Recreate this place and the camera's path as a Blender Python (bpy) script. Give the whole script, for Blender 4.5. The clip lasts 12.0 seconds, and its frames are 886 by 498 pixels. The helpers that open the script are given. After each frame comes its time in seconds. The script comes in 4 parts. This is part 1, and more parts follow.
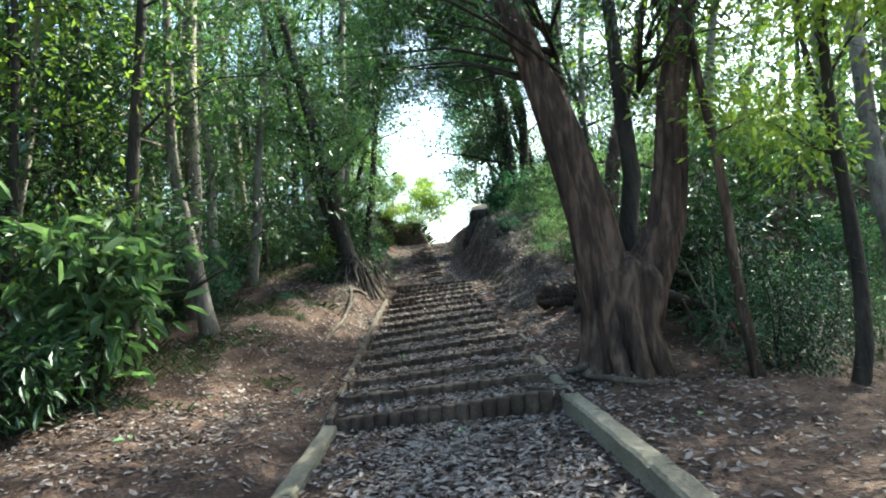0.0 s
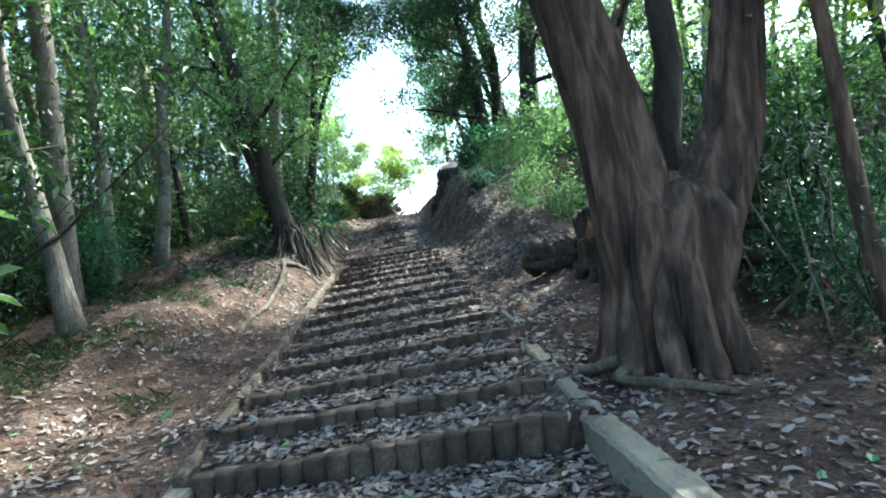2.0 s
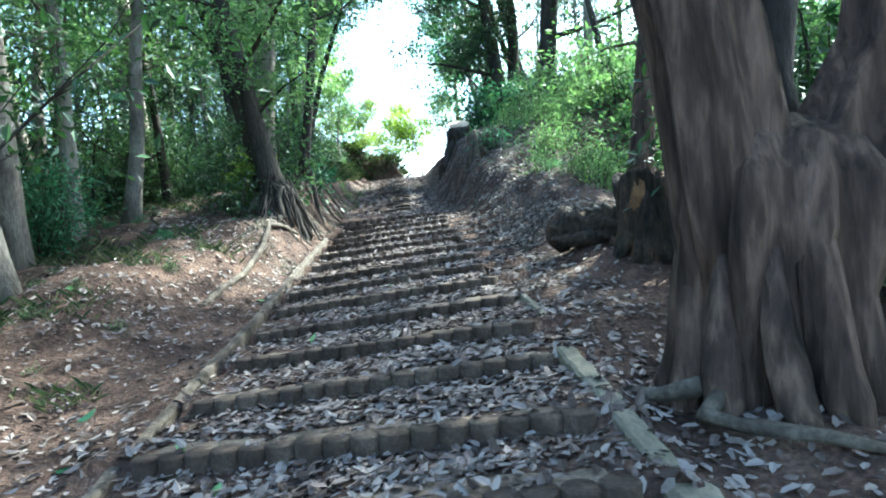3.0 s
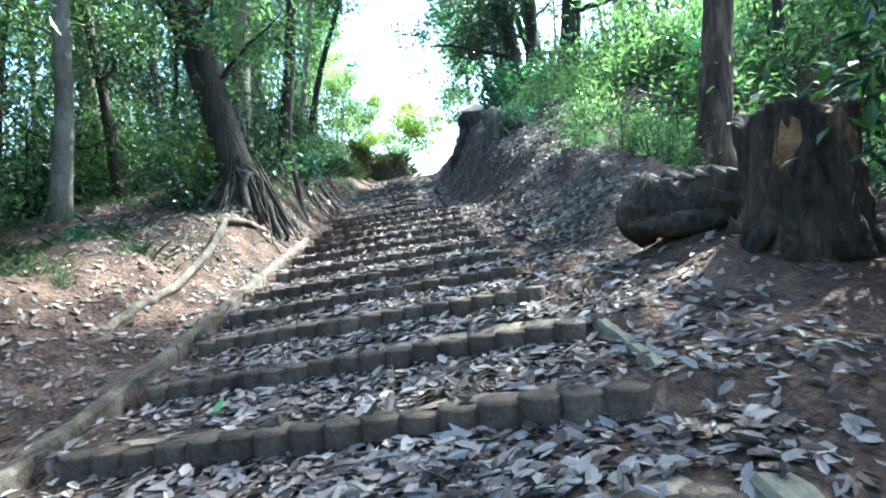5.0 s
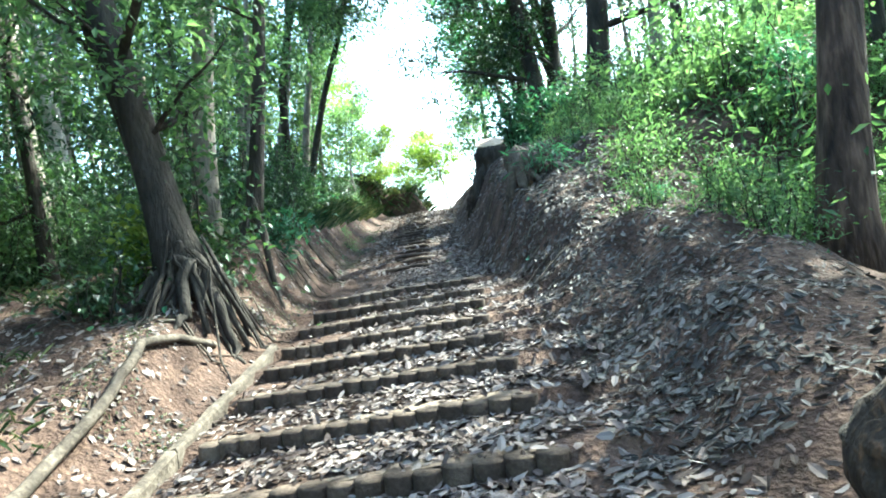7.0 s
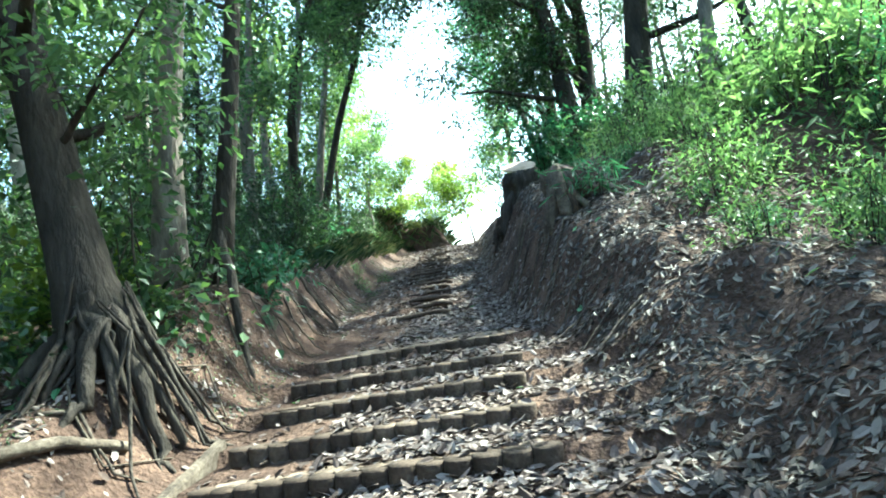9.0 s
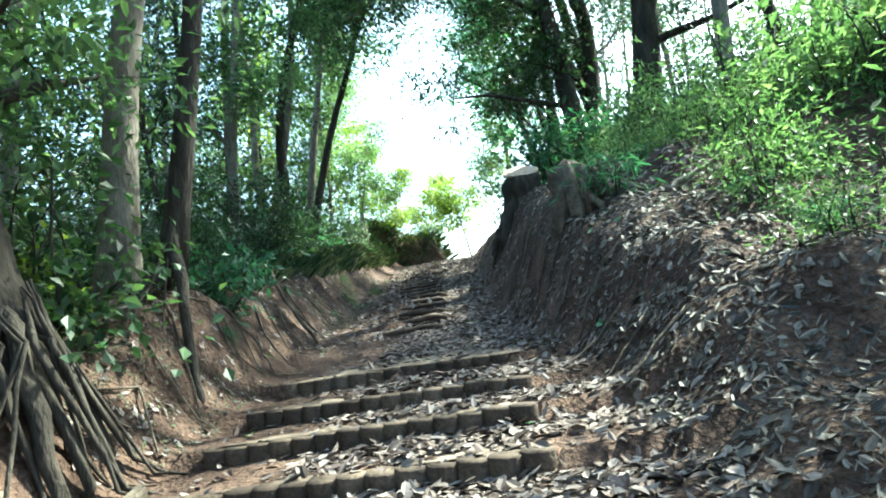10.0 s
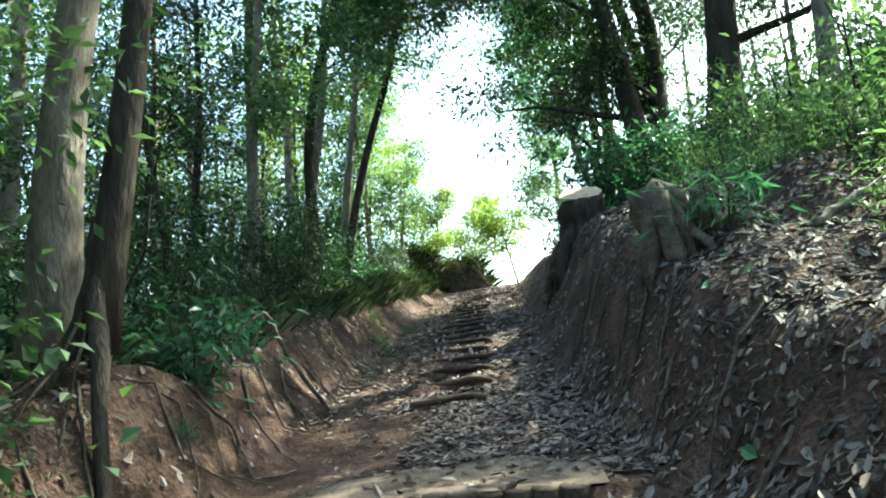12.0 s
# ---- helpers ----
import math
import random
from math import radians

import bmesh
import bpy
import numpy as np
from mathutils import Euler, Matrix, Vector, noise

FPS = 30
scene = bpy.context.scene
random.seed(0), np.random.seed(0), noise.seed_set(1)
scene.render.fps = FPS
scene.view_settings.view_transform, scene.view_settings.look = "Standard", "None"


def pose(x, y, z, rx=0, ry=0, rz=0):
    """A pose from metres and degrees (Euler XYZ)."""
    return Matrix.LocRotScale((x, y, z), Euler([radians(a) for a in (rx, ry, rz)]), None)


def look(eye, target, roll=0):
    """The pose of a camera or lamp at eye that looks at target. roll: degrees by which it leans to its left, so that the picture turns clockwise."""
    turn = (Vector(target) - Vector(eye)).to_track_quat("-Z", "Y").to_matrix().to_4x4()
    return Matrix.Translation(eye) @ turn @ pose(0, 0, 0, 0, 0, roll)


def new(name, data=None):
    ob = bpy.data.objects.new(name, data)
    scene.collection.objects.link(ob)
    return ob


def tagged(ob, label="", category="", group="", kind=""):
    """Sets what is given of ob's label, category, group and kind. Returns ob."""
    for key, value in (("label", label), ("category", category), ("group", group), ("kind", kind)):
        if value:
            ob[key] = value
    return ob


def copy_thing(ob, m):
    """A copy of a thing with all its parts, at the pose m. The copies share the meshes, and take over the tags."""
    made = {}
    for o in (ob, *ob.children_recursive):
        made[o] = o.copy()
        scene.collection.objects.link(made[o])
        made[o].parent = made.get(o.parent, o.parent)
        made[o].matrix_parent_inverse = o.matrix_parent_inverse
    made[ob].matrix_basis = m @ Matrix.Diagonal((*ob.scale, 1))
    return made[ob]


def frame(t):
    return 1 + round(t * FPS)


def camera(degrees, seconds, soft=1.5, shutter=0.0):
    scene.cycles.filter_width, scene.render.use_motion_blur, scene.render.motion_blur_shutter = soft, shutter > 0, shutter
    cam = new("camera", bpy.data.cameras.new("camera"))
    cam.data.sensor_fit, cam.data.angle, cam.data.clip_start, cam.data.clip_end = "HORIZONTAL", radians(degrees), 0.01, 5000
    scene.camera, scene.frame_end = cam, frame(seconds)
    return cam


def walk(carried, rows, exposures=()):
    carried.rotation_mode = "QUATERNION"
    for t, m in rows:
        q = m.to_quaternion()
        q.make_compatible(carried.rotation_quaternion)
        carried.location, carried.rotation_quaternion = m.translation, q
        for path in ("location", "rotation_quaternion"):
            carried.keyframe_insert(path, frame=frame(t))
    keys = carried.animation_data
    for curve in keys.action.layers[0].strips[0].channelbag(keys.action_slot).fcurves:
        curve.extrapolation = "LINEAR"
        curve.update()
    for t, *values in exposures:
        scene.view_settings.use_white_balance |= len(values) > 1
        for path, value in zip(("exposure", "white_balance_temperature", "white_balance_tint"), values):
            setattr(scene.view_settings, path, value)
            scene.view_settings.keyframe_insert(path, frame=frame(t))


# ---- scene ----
cam = camera(69.9, 12.0, soft=1.9)
PATH = [
    (0, (0.18, -0.73, 1.257), (0.16, 1.265, 1.396), -3.2),
    (0.5, (0.342, 0.043, 1.244), (0.376, 2.04, 1.359), -4.3),
    (1, (0.337, 0.814, 1.194), (0.394, 2.811, 1.292), -5.2),
    (1.5, (0.45, 1.543, 1.113), (0.509, 3.54, 1.2), -5.3),
    (2, (0.459, 2.275, 1.094), (0.507, 4.273, 1.154), -5.7),
    (2.5, (0.42, 2.945, 1.118), (0.451, 4.945, 1.108), -5.0),
    (2.7, (0.44, 3.259, 1.141), (0.477, 5.258, 1.093), -4.0),
    (4.3, (0.504, 5.141, 1.045), (0.488, 7.141, 1.01), -3.8),
    (4.5, (0.492, 5.415, 0.997), (0.481, 7.415, 0.966), -4.1),
    (5, (0.5, 6.084, 1.016), (0.479, 8.084, 0.988), -4.6),
    (5.5, (0.603, 6.748, 1.209), (0.568, 8.748, 1.199), -5.0),
    (6, (0.491, 7.374, 1.339), (0.452, 9.373, 1.347), -5.8),
    (6.5, (0.492, 7.958, 1.627), (0.433, 9.957, 1.659), -5.9),
    (7, (0.594, 8.425, 1.796), (0.518, 10.423, 1.842), -6.6),
    (7.5, (0.7, 8.844, 1.76), (0.607, 10.841, 1.835), -6.5),
    (7.7, (0.714, 9.014, 1.789), (0.609, 11.009, 1.881), -6.8),
    (9.3, (0.543, 10.666, 1.959), (0.397, 12.652, 2.137), -6.7),
    (9.5, (0.564, 10.883, 1.917), (0.422, 12.869, 2.106), -6.4),
    (10, (0.508, 11.298, 1.901), (0.386, 13.283, 2.117), -6.2),
    (10.5, (0.401, 11.804, 2.079), (0.295, 13.786, 2.325), -5.9),
    (11, (0.388, 12.276, 2.152), (0.287, 14.256, 2.411), -5.2),
    (11.5, (0.381, 12.698, 2.229), (0.242, 14.674, 2.505), -4.6),
    (12, (0.434, 12.999, 2.345), (0.181, 14.961, 2.636), -5.6),
]
walk(cam, [(t, look(eye, target, roll)) for t, eye, target, roll in PATH],
     exposures=[(0, 2.95, 6100, -4), (2.5, 3.48, 5420, -7), (4.5, 3.92, 5180, -5), (6.5, 3.88, 5500, -8), (9.5, 3.54, 5700, -13), (12, 3.24, 6200, -10)])


# ---- daylight ----
SUN_AZ, SUN_EL = radians(48), radians(47)          # to the right of the way ahead, half way up the sky
sky_world = bpy.data.worlds.new("woodland_sky")
scene.world = sky_world
sky_world.use_nodes = True
wn = sky_world.node_tree.nodes
sky = wn.new("ShaderNodeTexSky")
sky.sky_type, sky.sun_disc = "NISHITA", False
sky.sun_elevation, sky.sun_rotation = SUN_EL, SUN_AZ
sky.dust_density = 3.0
wn["Background"].inputs["Strength"].default_value = 0.1
sky_world.node_tree.links.new(sky.outputs[0], wn["Background"].inputs["Color"])
sun = new("sun", bpy.data.lights.new("sun", "SUN"))
sun.data.energy, sun.data.angle, sun.data.color = 3.6, radians(0.55), (1.0, 0.93, 0.8)
sun_way = Vector((math.sin(SUN_AZ) * math.cos(SUN_EL), math.cos(SUN_AZ) * math.cos(SUN_EL), math.sin(SUN_EL)))
sun.matrix_world = look(sun_way * 60, (0, 0, 0))

# ---- materials ----


def material(name, colors, scale=6.0, rough=0.85, bump=0.3, bump_scale=40.0, island=0.0, stretch=(1, 1, 1), spec=0.3, translucent=0.0, fine=0.35, sheen=None, depth=0.02):
    """A surface that wanders between its colours at two scales, with a fine relief."""
    mat = bpy.data.materials.new(name)
    mat.use_nodes = True
    tree = mat.node_tree
    nodes, link = tree.nodes, tree.links.new
    bsdf = nodes["Principled BSDF"]
    coord = nodes.new("ShaderNodeNewGeometry")
    mapping = nodes.new("ShaderNodeMapping")
    mapping.inputs["Scale"].default_value = stretch
    link(coord.outputs["Position"], mapping.inputs["Vector"])
    broad = nodes.new("ShaderNodeTexNoise")
    broad.inputs["Scale"].default_value, broad.inputs["Detail"].default_value = scale, 5
    link(mapping.outputs[0], broad.inputs["Vector"])
    grain = nodes.new("ShaderNodeTexNoise")
    grain.inputs["Scale"].default_value, grain.inputs["Detail"].default_value = bump_scale, 6
    link(mapping.outputs[0], grain.inputs["Vector"])
    mix = nodes.new("ShaderNodeMath")
    mix.operation = "MULTIPLY_ADD"
    link(grain.outputs["Fac"], mix.inputs[0])
    mix.inputs[1].default_value = fine
    link(broad.outputs["Fac"], mix.inputs[2])
    value = nodes.new("ShaderNodeMath")
    value.operation = "SUBTRACT"
    link(mix.outputs[0], value.inputs[0])
    value.inputs[1].default_value = fine / 2
    last = value.outputs[0]
    if island:
        own = nodes.new("ShaderNodeMath")
        own.operation = "MULTIPLY_ADD"
        link(coord.outputs["Random Per Island"], own.inputs[0])
        own.inputs[1].default_value = island
        link(last, own.inputs[2])
        back = nodes.new("ShaderNodeMath")
        back.operation = "SUBTRACT"
        link(own.outputs[0], back.inputs[0])
        back.inputs[1].default_value = island / 2
        last = back.outputs[0]
    ramp = nodes.new("ShaderNodeValToRGB")
    while len(ramp.color_ramp.elements) < len(colors):
        ramp.color_ramp.elements.new(0.5)
    for k, c in enumerate(colors):
        ramp.color_ramp.elements[k].position = 0.25 + 0.5 * k / max(1, len(colors) - 1)
        ramp.color_ramp.elements[k].color = (*c, 1)
    link(last, ramp.inputs[0])
    link(ramp.outputs[0], bsdf.inputs["Base Color"])
    bsdf.inputs["Roughness"].default_value = rough
    bsdf.inputs["Specular IOR Level"].default_value = spec
    if bump:
        relief = nodes.new("ShaderNodeBump")
        relief.inputs["Strength"].default_value, relief.inputs["Distance"].default_value = bump, depth
        link(grain.outputs["Fac"], relief.inputs["Height"])
        link(relief.outputs[0], bsdf.inputs["Normal"])
    if translucent:
        glow = nodes.new("ShaderNodeBsdfTranslucent")
        warm = nodes.new("ShaderNodeMix")
        warm.data_type, warm.blend_type = "RGBA", "MULTIPLY"
        warm.inputs["Factor"].default_value = 1.0
        link(ramp.outputs[0], warm.inputs["A"])
        warm.inputs["B"].default_value = sheen or (1.2, 1.35, 0.8, 1)
        link(warm.outputs["Result"], glow.inputs["Color"])
        both = nodes.new("ShaderNodeMixShader")
        both.inputs[0].default_value = translucent
        link(bsdf.outputs[0], both.inputs[1])
        link(glow.outputs[0], both.inputs[2])
        link(both.outputs[0], nodes["Material Output"].inputs["Surface"])
    return mat


SOIL = material("soil", [(0.026, 0.017, 0.013), (0.066, 0.041, 0.031), (0.14, 0.09, 0.066)], 2.2, 0.95, 0.8, 28, fine=0.6, spec=0.15, depth=0.06)
LITTER = material("dry_leaf", [(0.048, 0.033, 0.027), (0.117, 0.086, 0.074), (0.158, 0.124, 0.11), (0.235, 0.197, 0.178)], 3, 0.8, 0.15, 60, island=0.8, spec=0.2)
# a darker tone of dead leaf, for the banks and the fine debris
DARK_LITTER = material("dark_leaf", [(0.02, 0.015, 0.012), (0.04, 0.03, 0.024), (0.075, 0.058, 0.046), (0.15, 0.125, 0.105)], 3, 0.7, 0.15, 60, island=0.8, spec=0.5)
FRESH = material("fallen_green_leaf", [(0.06, 0.16, 0.07), (0.16, 0.3, 0.12)], 3, 0.5, 0.1, 60, island=0.6, translucent=0.2)
LOGS = material("step_log", [(0.023, 0.014, 0.01), (0.055, 0.037, 0.026), (0.115, 0.083, 0.06)], 3.5, 0.9, 0.5, 45, fine=0.5)
CURB = material("weathered_timber", [(0.1, 0.085, 0.06), (0.18, 0.155, 0.11), (0.25, 0.22, 0.165)], 2.5, 0.9, 0.4, 50, stretch=(1, 0.35, 1), fine=0.5)
BARK_RED = material("furrowed_bark", [(0.018, 0.011, 0.008), (0.06, 0.037, 0.026), (0.15, 0.096, 0.068)], 7, 0.92, 1.0, 20, stretch=(1, 1, 0.2), fine=0.7, depth=0.05)
BARK_GREY = material("grey_bark", [(0.07, 0.06, 0.05), (0.16, 0.135, 0.11), (0.26, 0.23, 0.19)], 5, 0.9, 0.5, 30, stretch=(1, 1, 0.4), fine=0.5, depth=0.05)
BARK_DARK = material("dark_bark", [(0.014, 0.011, 0.009), (0.033, 0.026, 0.02), (0.065, 0.053, 0.041)], 5, 0.92, 0.7, 25, stretch=(1, 1, 0.3), fine=0.5, depth=0.05)
BARK_PALE = material("pale_bark", [(0.16, 0.14, 0.12), (0.3, 0.27, 0.235), (0.42, 0.39, 0.34)], 4, 0.9, 0.5, 30, stretch=(1, 1, 0.3), fine=0.5)
ROOT = material("root_bark", [(0.03, 0.023, 0.017), (0.072, 0.055, 0.041), (0.14, 0.115, 0.088)], 7, 0.9, 0.6, 35, fine=0.6)
ROTTEN = material("rotten_wood", [(0.012, 0.01, 0.009), (0.03, 0.023, 0.018), (0.06, 0.042, 0.03), (0.2, 0.105, 0.05)], 3.2, 0.95, 1.0, 25, stretch=(1, 1, 0.4), fine=0.7, depth=0.05)
DECAY = material("decayed_wood", [(0.05, 0.028, 0.015), (0.16, 0.085, 0.04), (0.28, 0.16, 0.08)], 6, 0.9, 0.8, 30, fine=0.7)
CUT = material("cut_wood", [(0.3, 0.2, 0.13), (0.45, 0.33, 0.23), (0.55, 0.43, 0.32)], 6, 0.8, 0.3, 60)
DEEP = material("evergreen_leaf", [(0.009, 0.026, 0.011), (0.02, 0.05, 0.018), (0.042, 0.09, 0.026)], 0.8, 0.4, 0, 30, island=0.6, spec=0.5, translucent=0.22)
MID = material("woodland_leaf", [(0.02, 0.044, 0.021), (0.045, 0.087, 0.037), (0.092, 0.15, 0.06)], 0.7, 0.5, 0, 30, island=0.7, spec=0.45, translucent=0.35)
BRIGHT = material("spring_leaf", [(0.055, 0.098, 0.044), (0.1, 0.17, 0.075), (0.17, 0.245, 0.115)], 0.8, 0.5, 0, 30, island=0.6, spec=0.4, translucent=0.5)
# yellow-green leaf, with the sun on it put into the bright colour
YELLOW = material("sunlit_yellow_leaf", [(0.08, 0.13, 0.02), (0.15, 0.21, 0.04), (0.22, 0.27, 0.06)], 0.8, 0.5, 0, 30, island=0.6, spec=0.4, translucent=0.5)
TEAL = material("bluish_leaf", [(0.03, 0.085, 0.045), (0.06, 0.145, 0.075), (0.1, 0.21, 0.11)], 0.8, 0.45, 0, 30, island=0.6, spec=0.5, translucent=0.4, sheen=(1.1, 1.5, 1.0, 1))
GRASS = material("grass_blade", [(0.02, 0.04, 0.016), (0.05, 0.08, 0.03), (0.12, 0.12, 0.06)], 0.8, 0.6, 0, 30, island=0.7, translucent=0.3)
PINK = material("pink_tape", [(0.5, 0.06, 0.12), (0.65, 0.1, 0.18)], 5, 0.4, 0.05, 20)

# ---- shapes ----
rng = np.random.default_rng(7)


def ease(a, b, v):
    t = np.clip((v - a) / (b - a), 0, 1)
    return t * t * (3 - 2 * t)


def lattice(ix, iy, seed):
    h = np.sin(ix * 127.1 + iy * 311.7 + seed * 74.7) * 43758.5453
    return h - np.floor(h)


def lumps(x, y, seed=0):
    """Smooth value noise from -1 to 1."""
    ix, iy = np.floor(x), np.floor(y)
    fx, fy = x - ix, y - iy
    fx, fy = fx * fx * (3 - 2 * fx), fy * fy * (3 - 2 * fy)
    a, b = lattice(ix, iy, seed), lattice(ix + 1, iy, seed)
    c, d = lattice(ix, iy + 1, seed), lattice(ix + 1, iy + 1, seed)
    return 2 * ((a * (1 - fx) + b * fx) * (1 - fy) + (c * (1 - fx) + d * fx) * fy) - 1


def mesh_of(name, verts, faces, mat, smooth=True):
    """A mesh from an array of places and lists of corners."""
    me = bpy.data.meshes.new(name)
    me.from_pydata(np.asarray(verts).tolist(), [], faces if isinstance(faces, list) else faces.tolist())
    me.materials.append(mat)
    if smooth:
        me.shade_smooth()
    return me


def joined(pieces):
    verts, faces, n = [], [], 0
    for v, f in pieces:
        verts.append(np.asarray(v))
        faces += [[c + n for c in q] for q in f]
        n += len(v)
    return np.concatenate(verts), faces


def tube(points, radii, sides=10, rough=0.0, flutes=0, seed=0, flat=1.0, knots=0.0):
    """A closed limb along the points, its section uneven."""
    pts = np.asarray(points, float)
    way = np.gradient(pts, axis=0)
    way /= np.linalg.norm(way, axis=1)[:, None] + 1e-9
    ref = np.array([0.0, 1.0, 0.0]) if abs(way[0][1]) < 0.8 else np.array([1.0, 0.0, 0.0])
    side = np.cross(way, ref)
    side /= np.linalg.norm(side, axis=1)[:, None] + 1e-9
    up = np.cross(side, way)
    a = np.arange(sides) / sides * 2 * math.pi
    verts = []
    for k, p in enumerate(pts):
        r = radii[k] * (1 + rough * lumps(np.cos(a) * 1.7 + 5 + seed, np.sin(a) * 1.7 + k * 0.35, seed) + (0.16 * np.sin(a * flutes + seed) if flutes else 0))
        if knots:
            r = r * (1 + knots * lumps(np.cos(a) * 3.7 + seed, np.sin(a) * 3.7 + k * 0.9, seed + 1) + 0.6 * knots * lumps(np.cos(a) * 8 + seed, np.sin(a) * 8 + k * 1.7, seed + 2))
        verts.append(p + (np.cos(a) * r)[:, None] * side[k] * flat + (np.sin(a) * r)[:, None] * up[k])
    verts = np.concatenate(verts + [pts[:1], pts[-1:]])
    faces, n = [], len(pts)
    for k in range(n - 1):
        for j in range(sides):
            l = (j + 1) % sides
            faces.append([k * sides + j, k * sides + l, (k + 1) * sides + l, (k + 1) * sides + j])
    for j in range(sides):
        l = (j + 1) % sides
        faces.append([n * sides, l, j])
        faces.append([n * sides + 1, (n - 1) * sides + j, (n - 1) * sides + l])
    return verts, faces


def twig(points, r0, r1):
    """A thin three-sided shoot."""
    pts = np.asarray(points, float)
    n = len(pts)
    a = np.arange(3) / 3 * 2 * math.pi
    ring = np.stack([np.cos(a), np.sin(a), 0.3 * np.sin(a + 1)], 1)
    verts = np.concatenate([pts[k] + ring * (r0 + (r1 - r0) * k / (n - 1)) for k in range(n)])
    return verts, [[k * 3 + j, k * 3 + (j + 1) % 3, k * 3 + 3 + (j + 1) % 3, k * 3 + 3 + j] for k in range(n - 1) for j in range(3)]


def bend(a, b, sag=0.1, n=8, wobble=0.03, seed=0):
    """Points from a to b along an uneven bow."""
    a, b = np.asarray(a, float), np.asarray(b, float)
    r = np.random.default_rng(seed)
    t = np.linspace(0, 1, n)[:, None]
    size = wobble * np.linalg.norm(b - a)
    off = sum(np.sin(t * f * math.pi + r.uniform(0, 6.28)) * r.normal(0, 1, 3) * size / f for f in (1.7, 3.1, 5.3))
    off = off * np.sin(np.minimum(t, 1 - t) * math.pi) ** 0.5
    bow = r.normal(0, 1, 3)
    return a + (b - a) * t + np.sin(t * math.pi) * bow * sag * np.linalg.norm(b - a) * 0.5 + off


def leaf_arrays(places, ways, ups, length, width, fold=0.25, droop=0.15):
    """Leaves as two folded halves along the midrib, each with a rounded outline: six corners a leaf."""
    n = len(places)
    ways = ways / (np.linalg.norm(ways, axis=1)[:, None] + 1e-9)
    side = np.cross(ways, ups)
    side /= np.linalg.norm(side, axis=1)[:, None] + 1e-9
    up = np.cross(side, ways)
    L, W = length[:, None], (length * width)[:, None]
    tip = places + ways * L - up * L * droop
    low, high = places + ways * L * 0.24, places + ways * L * 0.72 - up * L * droop * 0.4
    verts = np.stack([places, low + side * W * 0.48 + up * W * fold, high + side * W * 0.4 + up * W * fold, tip, high - side * W * 0.4 + up * W * fold, low - side * W * 0.48 + up * W * fold], 1).reshape(-1, 3)
    o = (np.arange(n) * 6)[:, None]
    faces = np.concatenate([o + np.array([[0, 3, 2, 1]]), o + np.array([[0, 5, 4, 3]])], 0)
    return verts, faces


def simple_leaves(places, ways, ups, length, width, fold=0.2):
    """Leaves as a folded kite of two triangles."""
    n = len(places)
    ways = ways / (np.linalg.norm(ways, axis=1)[:, None] + 1e-9)
    side = np.cross(ways, ups)
    side /= np.linalg.norm(side, axis=1)[:, None] + 1e-9
    up = np.cross(side, ways)
    L, W = length[:, None], (length * width)[:, None]
    verts = np.stack([places, places + ways * L * 0.5 + side * W * 0.5 + up * W * fold, places + ways * L, places + ways * L * 0.5 - side * W * 0.5 + up * W * fold], 1).reshape(-1, 3)
    o = (np.arange(n) * 4)[:, None]
    faces = np.concatenate([o + np.array([[0, 2, 1]]), o + np.array([[0, 3, 2]])], 0)
    return verts, faces


def part(name, me, parent, label=""):
    """A mesh object under a thing or a part."""
    ob = new(name, me)
    ob.parent = parent
    return tagged(ob, label) if label else ob


def thing(name, place, label, category, group="", kind="", turn=0):
    ob = new(name)
    ob.matrix_basis = pose(*place, 0, 0, turn)
    return tagged(ob, label, category, group, kind)


# ---- the lie of the land ----
RISER_L = [6.42, 6.99, 7.82, 8.72, 9.65, 10.4, 11.06, 11.72, 12.47, 13.2, 13.83, 14.41, 15.08, 15.76, 16.5]
RISER_R = [6.03, 6.63, 7.6, 8.24, 9.1, 9.92, 10.64, 11.35, 12.1, 12.8, 13.43, 14.06, 14.7, 15.36, 16.31]
XL, XR = -1.22, 1.16
UPPER = [19.2 + 0.72 * k for k in range(24)]       # the risers of the upper flight


def env_left(y):
    return np.interp(y, [-60, -2, 5.9, 6.42, 6.99, 7.82, 8.72, 9.65, 11.06, 12.47, 13.83, 15.08, 16.5, 18.4, 20, 22.8, 31.5, 36, 39, 44, 90], [-4, -0.36, -0.24, -0.09, 0.07, 0.145, 0.24, 0.32, 0.57, 0.815, 1.063, 1.27, 1.5, 1.58, 1.84, 2.26, 3.5, 4.05, 4.4, 4.3, -2])


def env_right(y):
    return np.interp(y, [-60, -2, 5.6, 6.03, 6.63, 7.6, 8.24, 9.1, 10.64, 12.1, 13.43, 14.7, 16.31, 18.4, 20, 31.5, 36, 39, 44, 90], [-4, -0.15, -0.02, 0.165, 0.28, 0.365, 0.48, 0.59, 0.81, 1.02, 1.234, 1.44, 1.604, 1.72, 1.98, 3.68, 4.2, 4.5, 4.4, -2])


def riser_line(k, x):
    return RISER_L[k] + (RISER_R[k] - RISER_L[k]) * (x - XL) / (XR - XL)


def riser_top(k, x):
    a, b = env_left(RISER_L[k]), env_right(RISER_R[k])
    return a + (b - a) * (x - XL) / (XR - XL)


